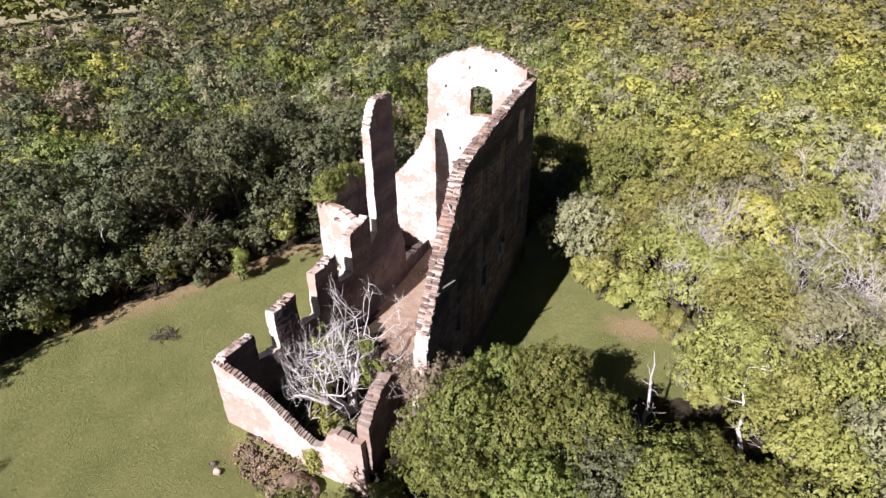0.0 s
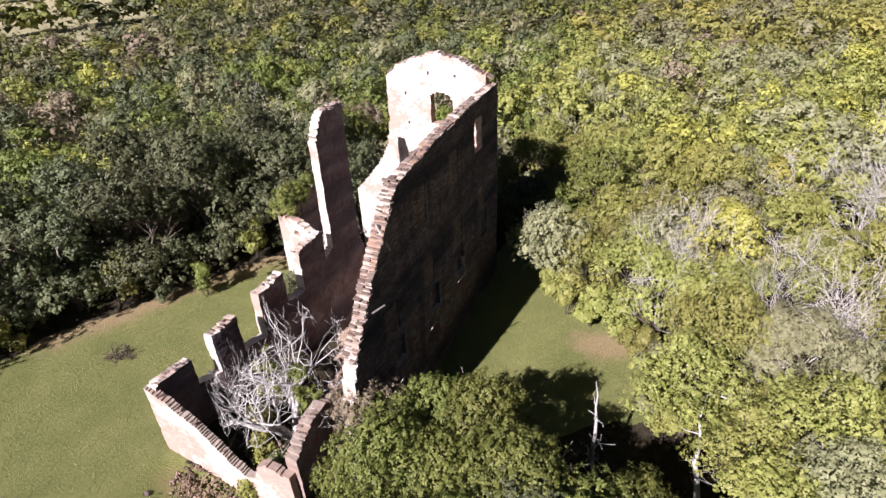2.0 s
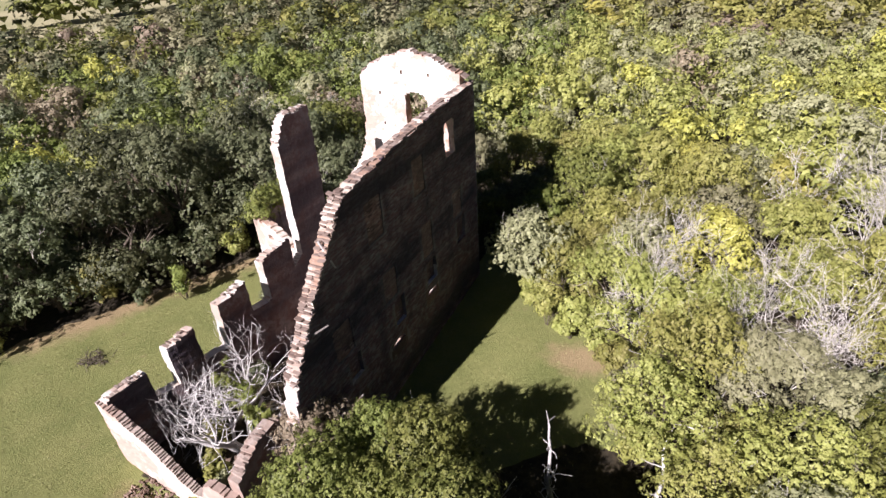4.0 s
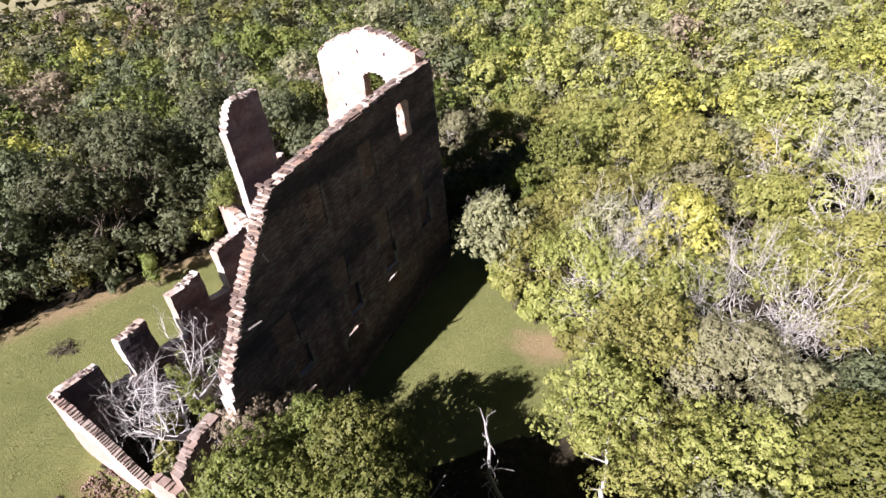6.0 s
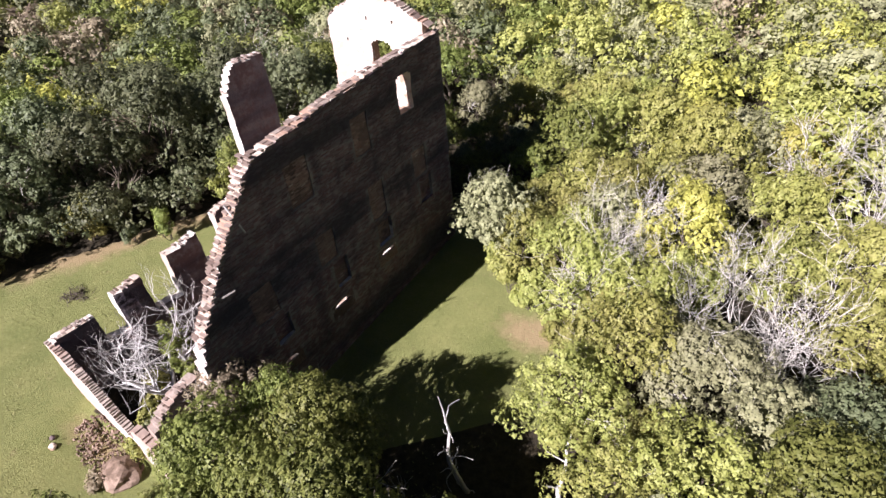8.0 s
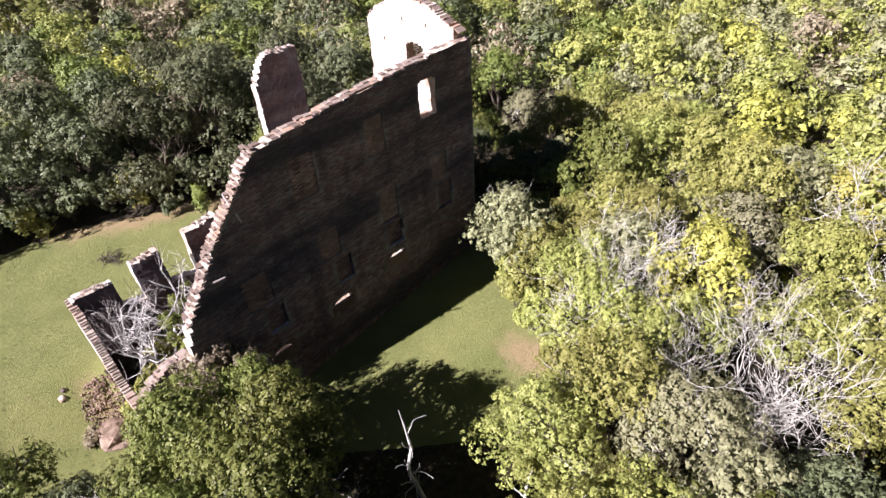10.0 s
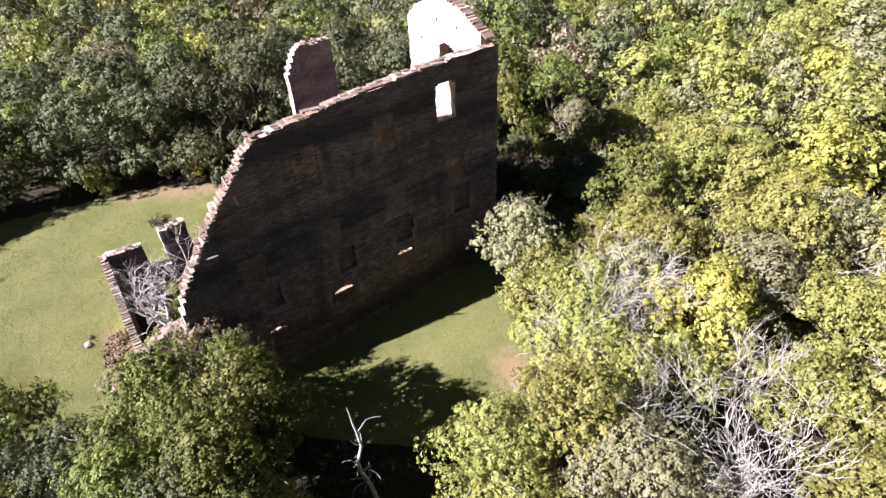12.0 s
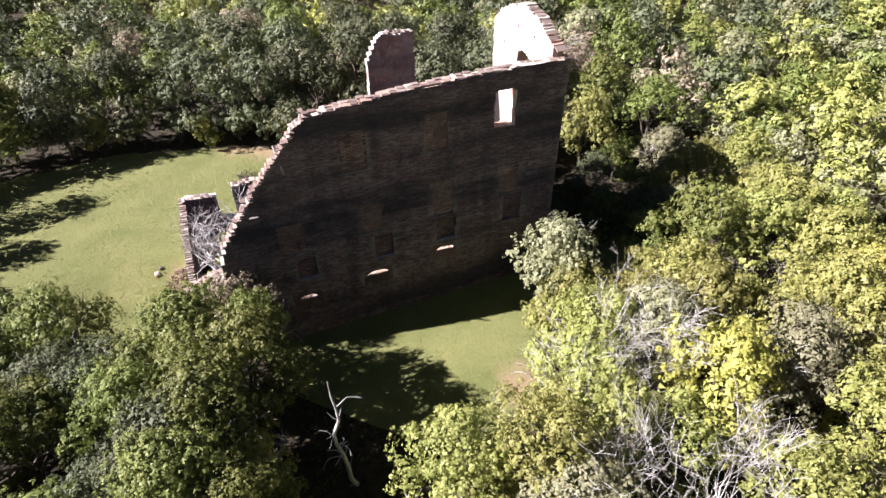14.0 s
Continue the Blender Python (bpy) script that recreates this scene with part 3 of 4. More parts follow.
def make_tree(leaf, radius, height, count, size, seed, twiggy=0):
    r = random.Random(seed)
    top = new("tree")
    v, f = [], []
    limb(r, v, f, Vector((0, 0, -0.15)), Vector((0, 0, 1)), height * 0.42, 0.05 * radius + 0.05, 2, 0.8, 0.14, 0.12, 4, 6)
    part("trunk", mesh_from("trunk", v, f, [BARK], smooth=True), None, top)
    cv, cf = leaf_cloud(crown_lobes(r, radius, height, 17), count, size, seed)
    part("crown", mesh_from("crown", cv, cf, [LEAF[leaf]]), None, top)
    if twiggy:
        v, f = [], []
        for k in range(twiggy):
            t = r.random() * 6.28
            way = Vector((math.cos(t) * 0.7, math.sin(t) * 0.7, 1.0))
            limb(r, v, f, Vector((math.cos(t) * radius * 0.35, math.sin(t) * radius * 0.35, height * 0.55)), way, radius * 0.48, 0.02, 2, 0.8, 0.32, 0.08, 3, 3, 0.7, 4)
        part("branchwork", mesh_from("branchwork", v, f, [TWIG]), None, top, "bare grey twigs")["kind"] = "stuff"
    return top


def bare_tree(name, radius, height, seed, mat, stems=3, depth=2, thick=0.1, fine=0.017, twigs=2, splay=0.4, reach=0.0, hold=0.72, finest=2):
    """A leafless tree: trunk with its limbs, and the fine branchwork. reach: how far its limbs get from the foot, each stem then being a part."""
    r = random.Random(seed)
    top = new(name)
    v, f, tv, tf, done = [], [], [], [], 0
    for k in range(stems):
        w = Vector((r.gauss(0, splay), r.gauss(0, splay), 1))
        tips = limb(r, v, f, Vector((r.gauss(0, 0.06), r.gauss(0, 0.06), -0.1)), w, height * 0.42, thick, depth, radius / height * 1.8, 0.2, 0.08, 3, 5, 0.7, 4, hold)
        for p in tips:
            for q in range(twigs):
                limb(r, tv, tf, p, Vector((r.gauss(0, 0.8), r.gauss(0, 0.8), 0.55)), height * 0.15, fine, finest, 0.75, 0.22, 0.04, 3, 3, 0.75, 3)
        if reach:
            for p in v + tv[done:]:
                q = math.hypot(p.x, p.y) + 1e-6
                near = reach * math.tanh(q / reach) / q
                p.x, p.y = p.x * near, p.y * near
                p.z = p.z if p.z < 5.5 else 5.5 + 3.0 * math.tanh((p.z - 5.5) / 3.0)
                if q > 0.8:
                    p.z = max(p.z, 0.5 + 0.1 * math.sin(9 * p.x))
            part("stem", mesh_from("stem", v, f, [mat], smooth=True), None, top)
            v, f, done = [], [], len(tv)
    if v:
        part("trunk", mesh_from("trunk", v, f, [mat], smooth=True), None, top)
    if tv:
        part("branchwork", mesh_from("branchwork", tv, tf, [mat]), None, top)["kind"] = "stuff"
    return top


TREE_WORDS = {"moss": "moss green bushy tree with dense leaves", "green": "dark green bushy tree with small leaves", "olive": "olive green bushy tree with a rounded crown", "pale": "pale grey-green scrubby tree",
              "yellow": "yellow-green tree in autumn leaf", "rust": "brownish tree with thinning rusty leaves"}
protos = []
for k, (leaf, rad, high, twiggy) in enumerate([("green", 2.5, 6.4, 0), ("green", 2.0, 5.6, 2), ("moss", 2.2, 5.8, 1), ("olive", 2.3, 6.0, 0), ("olive", 2.0, 5.4, 2), ("olive", 1.8, 5.0, 0), ("pale", 2.1, 5.4, 5),
                                       ("pale", 1.7, 4.8, 6), ("yellow", 1.9, 5.3, 2), ("rust", 2.0, 5.4, 7)]):
    t = make_tree(leaf, rad, high, 6800, 0.064, 40 + k, twiggy)
    tagged(t, TREE_WORDS[leaf] + " in the woods", "tree", "trees of the woods")
    protos.append((t, leaf))
front = []
for k, (leaf, rad, high, twiggy) in enumerate([("moss", 2.2, 5.9, 1), ("moss", 1.9, 5.6, 2), ("olive", 2.2, 5.9, 1), ("olive", 1.9, 5.3, 2), ("green", 2.2, 5.8, 1), ("pale", 1.9, 5.2, 4), ("yellow", 1.8, 5.0, 2), ("rust", 1.9, 5.3, 6)]):
    t = make_tree(leaf, rad, high, 11500, 0.05, 140 + k, twiggy)
    tagged(t, TREE_WORDS[leaf] + " in the woods", "tree", "trees of the woods")
    front.append((t, leaf))
for k, (rad, high) in enumerate([(1.7, 5.6), (1.4, 5.0)]):
    t = bare_tree("bare_tree", rad, high, 70 + k, TWIG, 2, 2, 0.05, 0.007, 3, 0.35)
    tagged(t, "leafless grey tree with fine pale twigs in the woods", "tree", "trees of the woods")
    protos.append((t, "bare"))


def kind_by_tone(r, x, y):
    """The kind of tree at x, y; paler or darker kinds also stand in for how light falls."""
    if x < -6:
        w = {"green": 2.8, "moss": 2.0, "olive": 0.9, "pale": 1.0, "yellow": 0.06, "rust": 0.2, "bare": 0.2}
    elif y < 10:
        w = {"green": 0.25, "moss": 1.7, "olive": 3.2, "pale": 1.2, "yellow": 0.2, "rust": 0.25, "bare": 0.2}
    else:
        # Paler kinds north of y 10 put that side's brighter light into the leaves.
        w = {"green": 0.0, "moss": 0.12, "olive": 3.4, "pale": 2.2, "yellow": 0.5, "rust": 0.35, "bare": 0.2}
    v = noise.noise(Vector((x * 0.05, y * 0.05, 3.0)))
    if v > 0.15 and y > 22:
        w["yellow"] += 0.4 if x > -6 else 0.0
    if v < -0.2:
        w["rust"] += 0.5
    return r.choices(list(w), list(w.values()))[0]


r = random.Random(5)
placed = []
used = set()


def free(x, y, gap):
    for poly in (LAWN_WEST, LAWN_EAST, HOUSE, SHADE):
        for dx, dy in ((0, 0), (1.2, 0), (-1.2, 0), (0, 1.2), (0, -1.2)):
            if inside(poly, np.array([x + dx]), np.array([y + dy]))[0]:
                return False
    return all((x - a) ** 2 + (y - b) ** 2 > (gap * 0.5 * (0.6 + c)) ** 2 for a, b, c in placed)


def near_zone(x, y):
    return math.hypot((x + 2) / 29, (y - 8) / 24) < 1 and y > -13 and x - y < 24


def plant(x, y, leaf, scale):
    scale, tall = scale if isinstance(scale, tuple) else (scale, scale * r.uniform(0.92, 1.1))
    near = leaf != "bare" and -11 < y < 17 and x > 1.5 and (x - 16) ** 2 + (y + 4) ** 2 < 400
    proto = r.choice([p for p in (front if near else protos) if p[1] == leaf])[0]
    m = Matrix.Translation((x, y, float(ground_height(x, y)))) @ Euler((0, 0, r.random() * 6.28)).to_matrix().to_4x4()
    if proto in used:
        o = copy_thing(proto, m)
    else:
        used.add(proto)
        proto.matrix_basis = m
        o = proto
    o.scale = (scale, scale, tall)
    placed.append((x, y, scale))


# (4.9, -2.4) and (8.0, -3.4) are hidden extras that thicken the lawn's tree shadow.
for x, y, leaf, s in [(3.2, 0.35, "moss", (1.02, 1.24)), (5.2, -0.3, "moss", (1.1, 1.35)), (6.9, -1.9, "moss", (1.2, 1.3)), (9.8, -3.0, "moss", 1.2), (8.7, -0.7, "yellow", 0.85), (3.0, -4.6, "moss", 1.0), (1.6, -8.6, "green", 1.0),
                      (5.6, -5.0, "moss", 1.15), (4.9, -2.4, "moss", (1.05, 1.2)), (8.0, -3.4, "green", (1.15, 1.3)), (11.2, -1.4, "moss", (1.0, 1.1)), (0.7, -3.3, "moss", (0.62, 0.98)), (0.4, -7.0, "green", 0.75), (12.4, 6.2, "olive", 1.15), (13.2, 9.4, "olive", 1.2), (4.1, 15.3, "pale", 1.15), (10.6, 12.6, "olive", 1.1), (8.6, 14.4, "olive", 1.1),
                      (6.3, 14.8, "olive", 1.1), (15.4, 1.2, "olive", 1.1), (19.4, 23.7, "bare", (1.6, 1.75)), (11.7, 14.6, "bare", (1.2, 1.6)), (10.7, 13.7, "bare", (0.9, 1.35)), (18.0, 12.1, "bare", (1.1, 1.4)), (15.0, 11.6, "bare", (0.75, 1.35)), (17.6, 14.6, "bare", (1.15, 1.5)), (21.4, 22.4, "bare", (1.4, 1.7)), (-22.9, 29.0, "bare", 1.5),
                      (-16.6, 15.4, "green", 1.6), (-19.0, 11.5, "green", 1.7), (-21.5, 7.3, "green", 1.7), (-24.2, 3.6, "green", 1.4), (-26.3, -1.0, "green", 1.5), (-27.5, -6.5, "green", 1.4),
                      (-12.2, 19.2, "green", 1.3), (11.5, 27.5, "yellow", 1.3), (17.0, 27.0, "yellow", 1.3), (-26.5, -11.5, "green", 1.3), (-27.0, -15.5, "olive", 1.3), (-20.0, -19.4, "green", 1.35), (-15.6, -21.4, "green", 1.25), (-24.4, -21.5, "green", 1.3)]:
    plant(x, y, leaf, s)
tries = 0
count = 0
while tries < 11000 and count < 260:
    tries += 1
    x, y = r.uniform(-32, 28), r.uniform(-15, 33)
    s = r.uniform(0.5, 0.72) if -9 < x < 4.5 and 16 < y < 29 else r.uniform(1.05, 1.75) if x < -12 else r.uniform(0.75, 1.35)
    if near_zone(x, y) and free(x, y, 2.75 if x > 2 else 3.1):
        # Dark kinds put shade into the leaf colour behind the gable and near south.
        plant(x, y, r.choice(("green", "moss")) if -9 < x < 3 and 16 < y < 27 else r.choice(("green", "moss", "moss")) if y < -1 and x < 12 else kind_by_tone(r, x, y), s)
        count += 1


def far_woods(name, zone, gap, leaves, size, seed):
    """All the trees of a belt in one mesh."""
    g = random.Random(seed)
    V, F, I, n = [], [], [], 0
    kinds = list(LEAF)
    x0, x1, y0, y1, keep = zone
    shapes = [leaf_cloud(crown_lobes(g, 2.3, 5.8, 12), leaves, size, seed + q) for q in range(8)]
    for a in range(int((y1 - y0) / gap)):
        for b in range(int((x1 - x0) / gap)):
            x, y = x0 + (b + 0.5 + g.uniform(-0.5, 0.5)) * gap, y0 + (a + 0.5 + g.uniform(-0.5, 0.5)) * gap
            if not keep(x, y):
                continue
            v, f = g.choice(shapes)
            s, t = g.uniform(0.7, 1.45) * gap / 3.2, g.random() * 6.28
            c, q = math.cos(t) * s, math.sin(t) * s
            w = np.stack([v[:, 0] * c - v[:, 1] * q + x, v[:, 0] * q + v[:, 1] * c + y, v[:, 2] * min(s, 1.3) * g.uniform(0.8, 1.15)], -1)
            kind = kind_by_tone(g, x, y)
            V.append(w)
            F.append(f + n)
            n += len(v)
            I.append(np.full(len(f), kinds.index("pale" if kind == "bare" else kind)))
    me = mesh_from(name, np.concatenate(V), np.concatenate(F), list(LEAF.values()), np.concatenate(I))
    return tagged(new(name, me), "dense mixed native woods in autumn greens", "woods", kind="stuff")


def view_zone(x, y):
    a = math.degrees(math.atan2(y + 24, x - 10)) % 360
    return 58 < a < 205


def lawnfree(x, y):
    return not any(inside(p, np.array([x]), np.array([y]))[0] for p in (LAWN_WEST, LAWN_EAST, HOUSE))


far_woods("outer_woods", (-60, 75, -75, 60, lambda x, y: not view_zone(x, y) and lawnfree(x, y) and not near_zone(x, y) and math.hypot(x - 6, y) < 62), 3.4, 420, 0.2, 13)
far_woods("woods", (-75, 60, -40, 75, lambda x, y: view_zone(x, y) and lawnfree(x, y) and not near_zone(x, y) and math.hypot(x - 2, y - 5) < 66), 3.5, 1100, 0.12, 11)
far_woods("distant_woods", (-260, 130, -60, 270, lambda x, y: view_zone(x, y) and 66 <= math.hypot(x - 2, y - 5) and in_woods(x, y)), 4.4, 260, 0.21, 12)
far_woods("hedgerow", (-330, 40, -80, 330, lambda x, y: not in_woods(x, y) and (0 < math.hypot(x - 7, y + 17) - 0.12 * y - 160 < 7 or 0 < math.hypot(x - 7, y + 17) + 0.2 * y - 285 < 12)), 5.0, 60, 0.55, 14)


# ---------------------------------------------------------------- things in and by the ruin
dead = tagged(bare_tree("dead_tree", 4.4, 7.2, 17, DEAD, 6, 3, 0.17, 0.018, 1, 0.5, 3.5, 0.78, 1), "bleached dead tree with tangled bare limbs inside the ruin", "dead tree")
dead.matrix_basis = pose(-4.4, 0.1, 0.0, 0, 0, 40)


def shrub(x, y, z, radius, height, leaf, seed, label, name="shrub", count=900):
    r = random.Random(seed)
    top = new(name)
    v, f = [], []
    for k in range(4):
        limb(r, v, f, Vector((r.gauss(0, 0.05), r.gauss(0, 0.05), -0.1)), Vector((r.gauss(0, 0.3), r.gauss(0, 0.3), 1)), height * 0.5, 0.03, 1, 0.6, 0.15, 0.1, 3, 4)
    part("stem", mesh_from("stem", v, f, [BARK], smooth=True), None, top)
    lobes = []
    for k in range(10):
        t, q = r.random() * 6.28, radius * 0.65 * math.sqrt(r.random())
        s = radius * r.uniform(0.25, 0.42)
        lobes.append((q * math.cos(t), q * math.sin(t), r.uniform(0.3, 1.0) * height - s * 0.5, s))
    cv, cf = leaf_cloud(lobes, count, 0.085, seed)
    part("foliage", mesh_from("foliage", cv, cf, [LEAF[leaf]]), None, top)
    top.matrix_basis = pose(x, y, z + float(ground_height(x, y)))
    return tagged(top, label, "shrub")


for k, (x, y, rad, high, leaf) in enumerate([(-5.6, -1.0, 0.9, 2.0, "olive"), (-6.7, 1.5, 0.9, 3.4, "moss"), (-4.4, -2.0, 0.7, 1.8, "olive"), (-6.3, -0.2, 0.6, 1.4, "green"),
                                     (-7.0, 3.6, 0.7, 1.8, "green"), (-3.2, -2.2, 0.6, 1.9, "pale")]):
    shrub(x, y, 0, rad, high, leaf, 100 + k, "leafy green shrub growing on the ruin's floor")
shrub(-2.9, -0.5, 0, 0.75, 5.0, "moss", 120, "slender leafy sapling beside the broken spur wall", "sapling", 1100)
shrub(-17.3, 7.9, 0, 0.8, 2.6, "moss", 121, "light green bush at the edge of the lawn", count=1400)
shrub(-19.6, 6.6, 0, 0.8, 1.3, "green", 122, "low bush at the edge of the lawn")
shrub(-0.4, -4.1, 0, 1.0, 2.2, "olive", 123, "leafy bush outside the ruin's front wall", count=1400)
shrub(-4.9, -3.1, 0.2, 0.5, 1.3, "olive", 128, "leafy bush in the gap of the front wall")
shrub(-5.6, -5.0, 0, 0.45, 0.6, "rust", 124, "dry brown bush at the foot of the front wall")
edge = random.Random(77)
for k, (x, y) in enumerate([(4.5, 14.9), (5.7, 13.7), (7.0, 13.1), (8.6, 12.9), (10.2, 11.4), (11.0, 9.6), (10.9, 7.8), (5.0, 16.6), (11.6, 6.4)]):
    shrub(x + edge.gauss(0, 0.15), y, 0, edge.uniform(1.0, 1.4), edge.uniform(1.8, 2.8), edge.choice(("olive", "olive", "green", "pale")), 200 + k, "leafy bush at the foot of the woods", count=2600)
for k, (x, y) in enumerate([(-25.4, -3.2), (-25.0, -0.8), (-24.4, 1.4), (-23.4, 3.6), (-22.4, 5.0), (-21.2, 7.0), (-20.4, 9.2), (-18.8, 11.3), (-17.4, 13.2), (-15.6, 15.2), (-26.4, -6.0), (-26.3, -9.0)]):
    shrub(x + edge.gauss(0, 0.2), y, 0, edge.uniform(1.2, 1.7), edge.uniform(2.2, 3.6), edge.choice(("green", "green", "olive")), 220 + k, "dark bush under the eaves of the woods", count=2200)
shrub(-12.0, 10.2, 0, 0.8, 1.6, "green", 125, "dark bush at the foot of the annex")


def creeper():
    """Ivy over the annex's side wall."""
    r = random.Random(3)
    top = new("creeper")
    lobes = [(-12.55 + 0.1 * (u - 11) + r.gauss(0, 0.25), u, 5.95 + 0.1 * (u - 11) + r.gauss(0, 0.2) - (0.6 if k % 4 == 0 else 0), r.uniform(0.45, 0.8) if u < 13 else r.uniform(0.3, 0.6))
             for k, u in enumerate(np.linspace(11.0, 15.6, 22))]
    lobes += [(-12.7 + 0.94 * u, 11.25 - 0.34 * u + r.gauss(0, 0.15), 5.85 + 0.35 * math.sin(u * 2.2) + r.gauss(0, 0.12), r.uniform(0.28, 0.45)) for u in np.linspace(-0.3, 1.3, 10)]
    cv, cf = leaf_cloud(lobes, 9500, 0.06, 31)
    part("foliage", mesh_from("foliage", cv, cf, [LEAF["moss"]]), None, top)
    v, f = [], []
    for u in (11.6, 12.8, 14.1, 15.2):
        limb(r, v, f, Vector((-12.36 + 0.1 * (u - 11), u, 0.0)), Vector((0, 0, 1)), 5.2, 0.03, 1, 0.3, 0.04, 0.2, 2, 4)
    part("stem", mesh_from("stem", v, f, [BARK], smooth=True), None, top)
    return tagged(top, "green creeper spilling over the annex wall", "creeper")


creeper()


def snag(x, y, way, length, thick, seed, label, arms=22):
    """A dead bleached trunk, broken off, with stubs of limbs."""
    r = random.Random(seed)
    v, f = [], []
    pts, radii, p, d = [], [], Vector((0, 0, -0.1)), Vector(way).normalized()
    for k in range(9):
        pts.append(p.copy())
        radii.append(thick * (1 - 0.7 * k / 8) * r.uniform(0.85, 1.1))
        d = (Vector(way).normalized() + Vector((r.gauss(0, 0.2), r.gauss(0, 0.2), 0))).normalized()
        p = p + d * length / 8
    pts.append(p + Vector((0, 0, 0.02)))
    radii.append(0.01)
    tube(v, f, pts, radii, 7)
    top = new("snag")
    part("trunk", mesh_from("trunk", v, f, [DEAD], smooth=True), None, top)
    for k in range(arms):
        v, f = [], []
        q = pts[r.choice((1, 2, 2, 3, 3, 3, 4, 4, 5, 6, 7))]
        limb(r, v, f, q, Vector((r.gauss(0, 1), r.gauss(0, 1), 0.5)), length * r.uniform(0.04, 0.2), thick * 0.17, 0, 0.7, 0.3, 0.05, 3, 4, 0.66, 6)
        part("branch", mesh_from("branch", v, f, [DEAD], smooth=True), None, top)
    top.matrix_basis = pose(x, y, float(ground_height(x, y)))
    return tagged(top, label, "dead tree")


snag(9.4, 2.9, (-0.15, -0.05, 1), 5.9, 0.12, 1, "white broken trunk of a dead tree with twiggy stubs")
snag(13.3, 2.3, (-0.1, 0.55, 1), 4.6, 0.17, 2, "twisted bleached dead trunk among green crowns", 9)


def stones(name, x, y, spread, count, size, mat, label, category, seed):
    """A heap of rough stones in one mesh."""
    r = random.Random(seed)
    V, F = [], []
    for k in range(count):
        q = spread * math.sqrt(r.random())
        t = r.random() * 6.28
        s = size * r.uniform(0.4, 1.2)
        c = Vector((x + q * math.cos(t) * 1.4, y + q * math.sin(t) * 0.8, max(0.0, (1 - q / spread)) * spread * 0.38 + s * 0.25))
        c.z += float(ground_height(c.x, c.y))
        base = len(V)
        turn = Euler((r.random() * 6, r.random() * 6, r.random() * 6)).to_matrix()
        for cx, cy, cz in ((-1, -1, -1), (1, -1, -1), (1, 1, -1), (-1, 1, -1), (-1, -1, 1), (1, -1, 1), (1, 1, 1), (-1, 1, 1)):
            V.append(c + turn @ Vector((cx * r.uniform(0.6, 1), cy * r.uniform(0.5, 0.9), cz * r.uniform(0.3, 0.6))) * s * 0.6)
        F += [tuple(base + i for i in q) for q in ((0, 3, 2, 1), (4, 5, 6, 7), (0, 1, 5, 4), (1, 2, 6, 5), (2, 3, 7, 6), (3, 0, 4, 7))]
    return tagged(new(name, mesh_from(name, V, F, [mat])), label, category, kind="stuff")


stones("rubble", -6.6, -3.7, 1.5, 420, 0.13, EARTH, "heap of fallen brick and earth by the front wall", "rubble", 1)
stones("rubble", -2.6, 3.5, 1.6, 120, 0.22, PINK, "fallen brick and plaster on the ruin's floor", "rubble", 2)
stones("rubble", -3.6, 13.6, 2.2, 160, 0.25, BROKEN, "fallen brick and plaster under the gable", "rubble", 3)
stones("rubble", -4.6, -1.6, 1.2, 90, 0.2, EARTH, "fallen brick among plants at the front wall", "rubble", 4)


def boulder(x, y, size, mat, label, seed, name="boulder", category="rock"):
    bm = bmesh.new()
    bmesh.ops.create_icosphere(bm, subdivisions=3, radius=1)
    for v in bm.verts:
        v.co *= 1 + 0.35 * noise.noise(v.co * 1.3 + Vector((seed, 0, 0))) + 0.1 * noise.noise(v.co * 4)
        v.co = Vector((v.co.x * size, v.co.y * size * 0.8, v.co.z * size * 0.55 + size * 0.25))
    me = bpy.data.meshes.new("boulder")
    bm.to_mesh(me)
    bm.free()
    me.materials.append(mat)
    ob = tagged(new(name, me), label, category)
    ob.matrix_basis = pose(x, y, float(ground_height(x, y)))


boulder(-8.6, -5.2, 0.2, BROKEN, "pale grey rock lying on the lawn", 3)
boulder(-5.2, -4.2, 1.0, EARTH, "mound of brown earth at the foot of the front wall", 5, "mound", "earth mound")
boulder(-9.0, -4.95, 0.15, GREY, "small grey rock lying on the lawn", 8)


def brush_pile(x, y):
    r = random.Random(12)
    v, f = [], []
    for k in range(70):
        t = r.random() * 6.28
        limb(r, v, f, Vector((r.gauss(0, 0.35), r.gauss(0, 0.35), 0.05)), Vector((math.cos(t), math.sin(t), r.uniform(0.02, 0.4))), r.uniform(0.25, 0.5), 0.025, 1, 0.6, 0.2, 0.0, 2, 3)
    ob = tagged(new("brushwood", mesh_from("brushwood", v, f, [BARK])), "small pile of dark dead branches on the lawn", "brushwood")
    ob.matrix_basis = pose(x, y, 0)


brush_pile(-17.8, 1.2)


def pole(name, a, b, thick, mat, label):
    v, f = [], []
    a, b = Vector(a), Vector(b)
    pts = [a.lerp(b, k / 4) + Vector((0, 0, 0.02 * math.sin(k * 2.1))) for k in range(5)]
    tube(v, f, pts, [thick, thick, thick * 0.9, thick * 0.8, thick * 0.6], 6)
    return tagged(new(name, mesh_from(name, v, f, [mat], smooth=True)), label, "beam")


pole("beam", (-0.3, 2.75, 11.0), (0.12, 2.95, 9.75), 0.05, DEAD, "weathered stick hanging down the brick wall")
pole("beam", (-0.4, 0.7, 7.6), (0.5, 1.5, 8.1), 0.06, TIMBER, "weathered timber stub sticking out of the wall")
pole("beam", (-0.5, -0.95, 4.6), (0.25, -0.75, 3.6), 0.05, DEAD, "bleached branch leaning on the wall's end")

# ---------------------------------------------------------------- loose bricks along the broken tops
n = Nodes("old_brick")
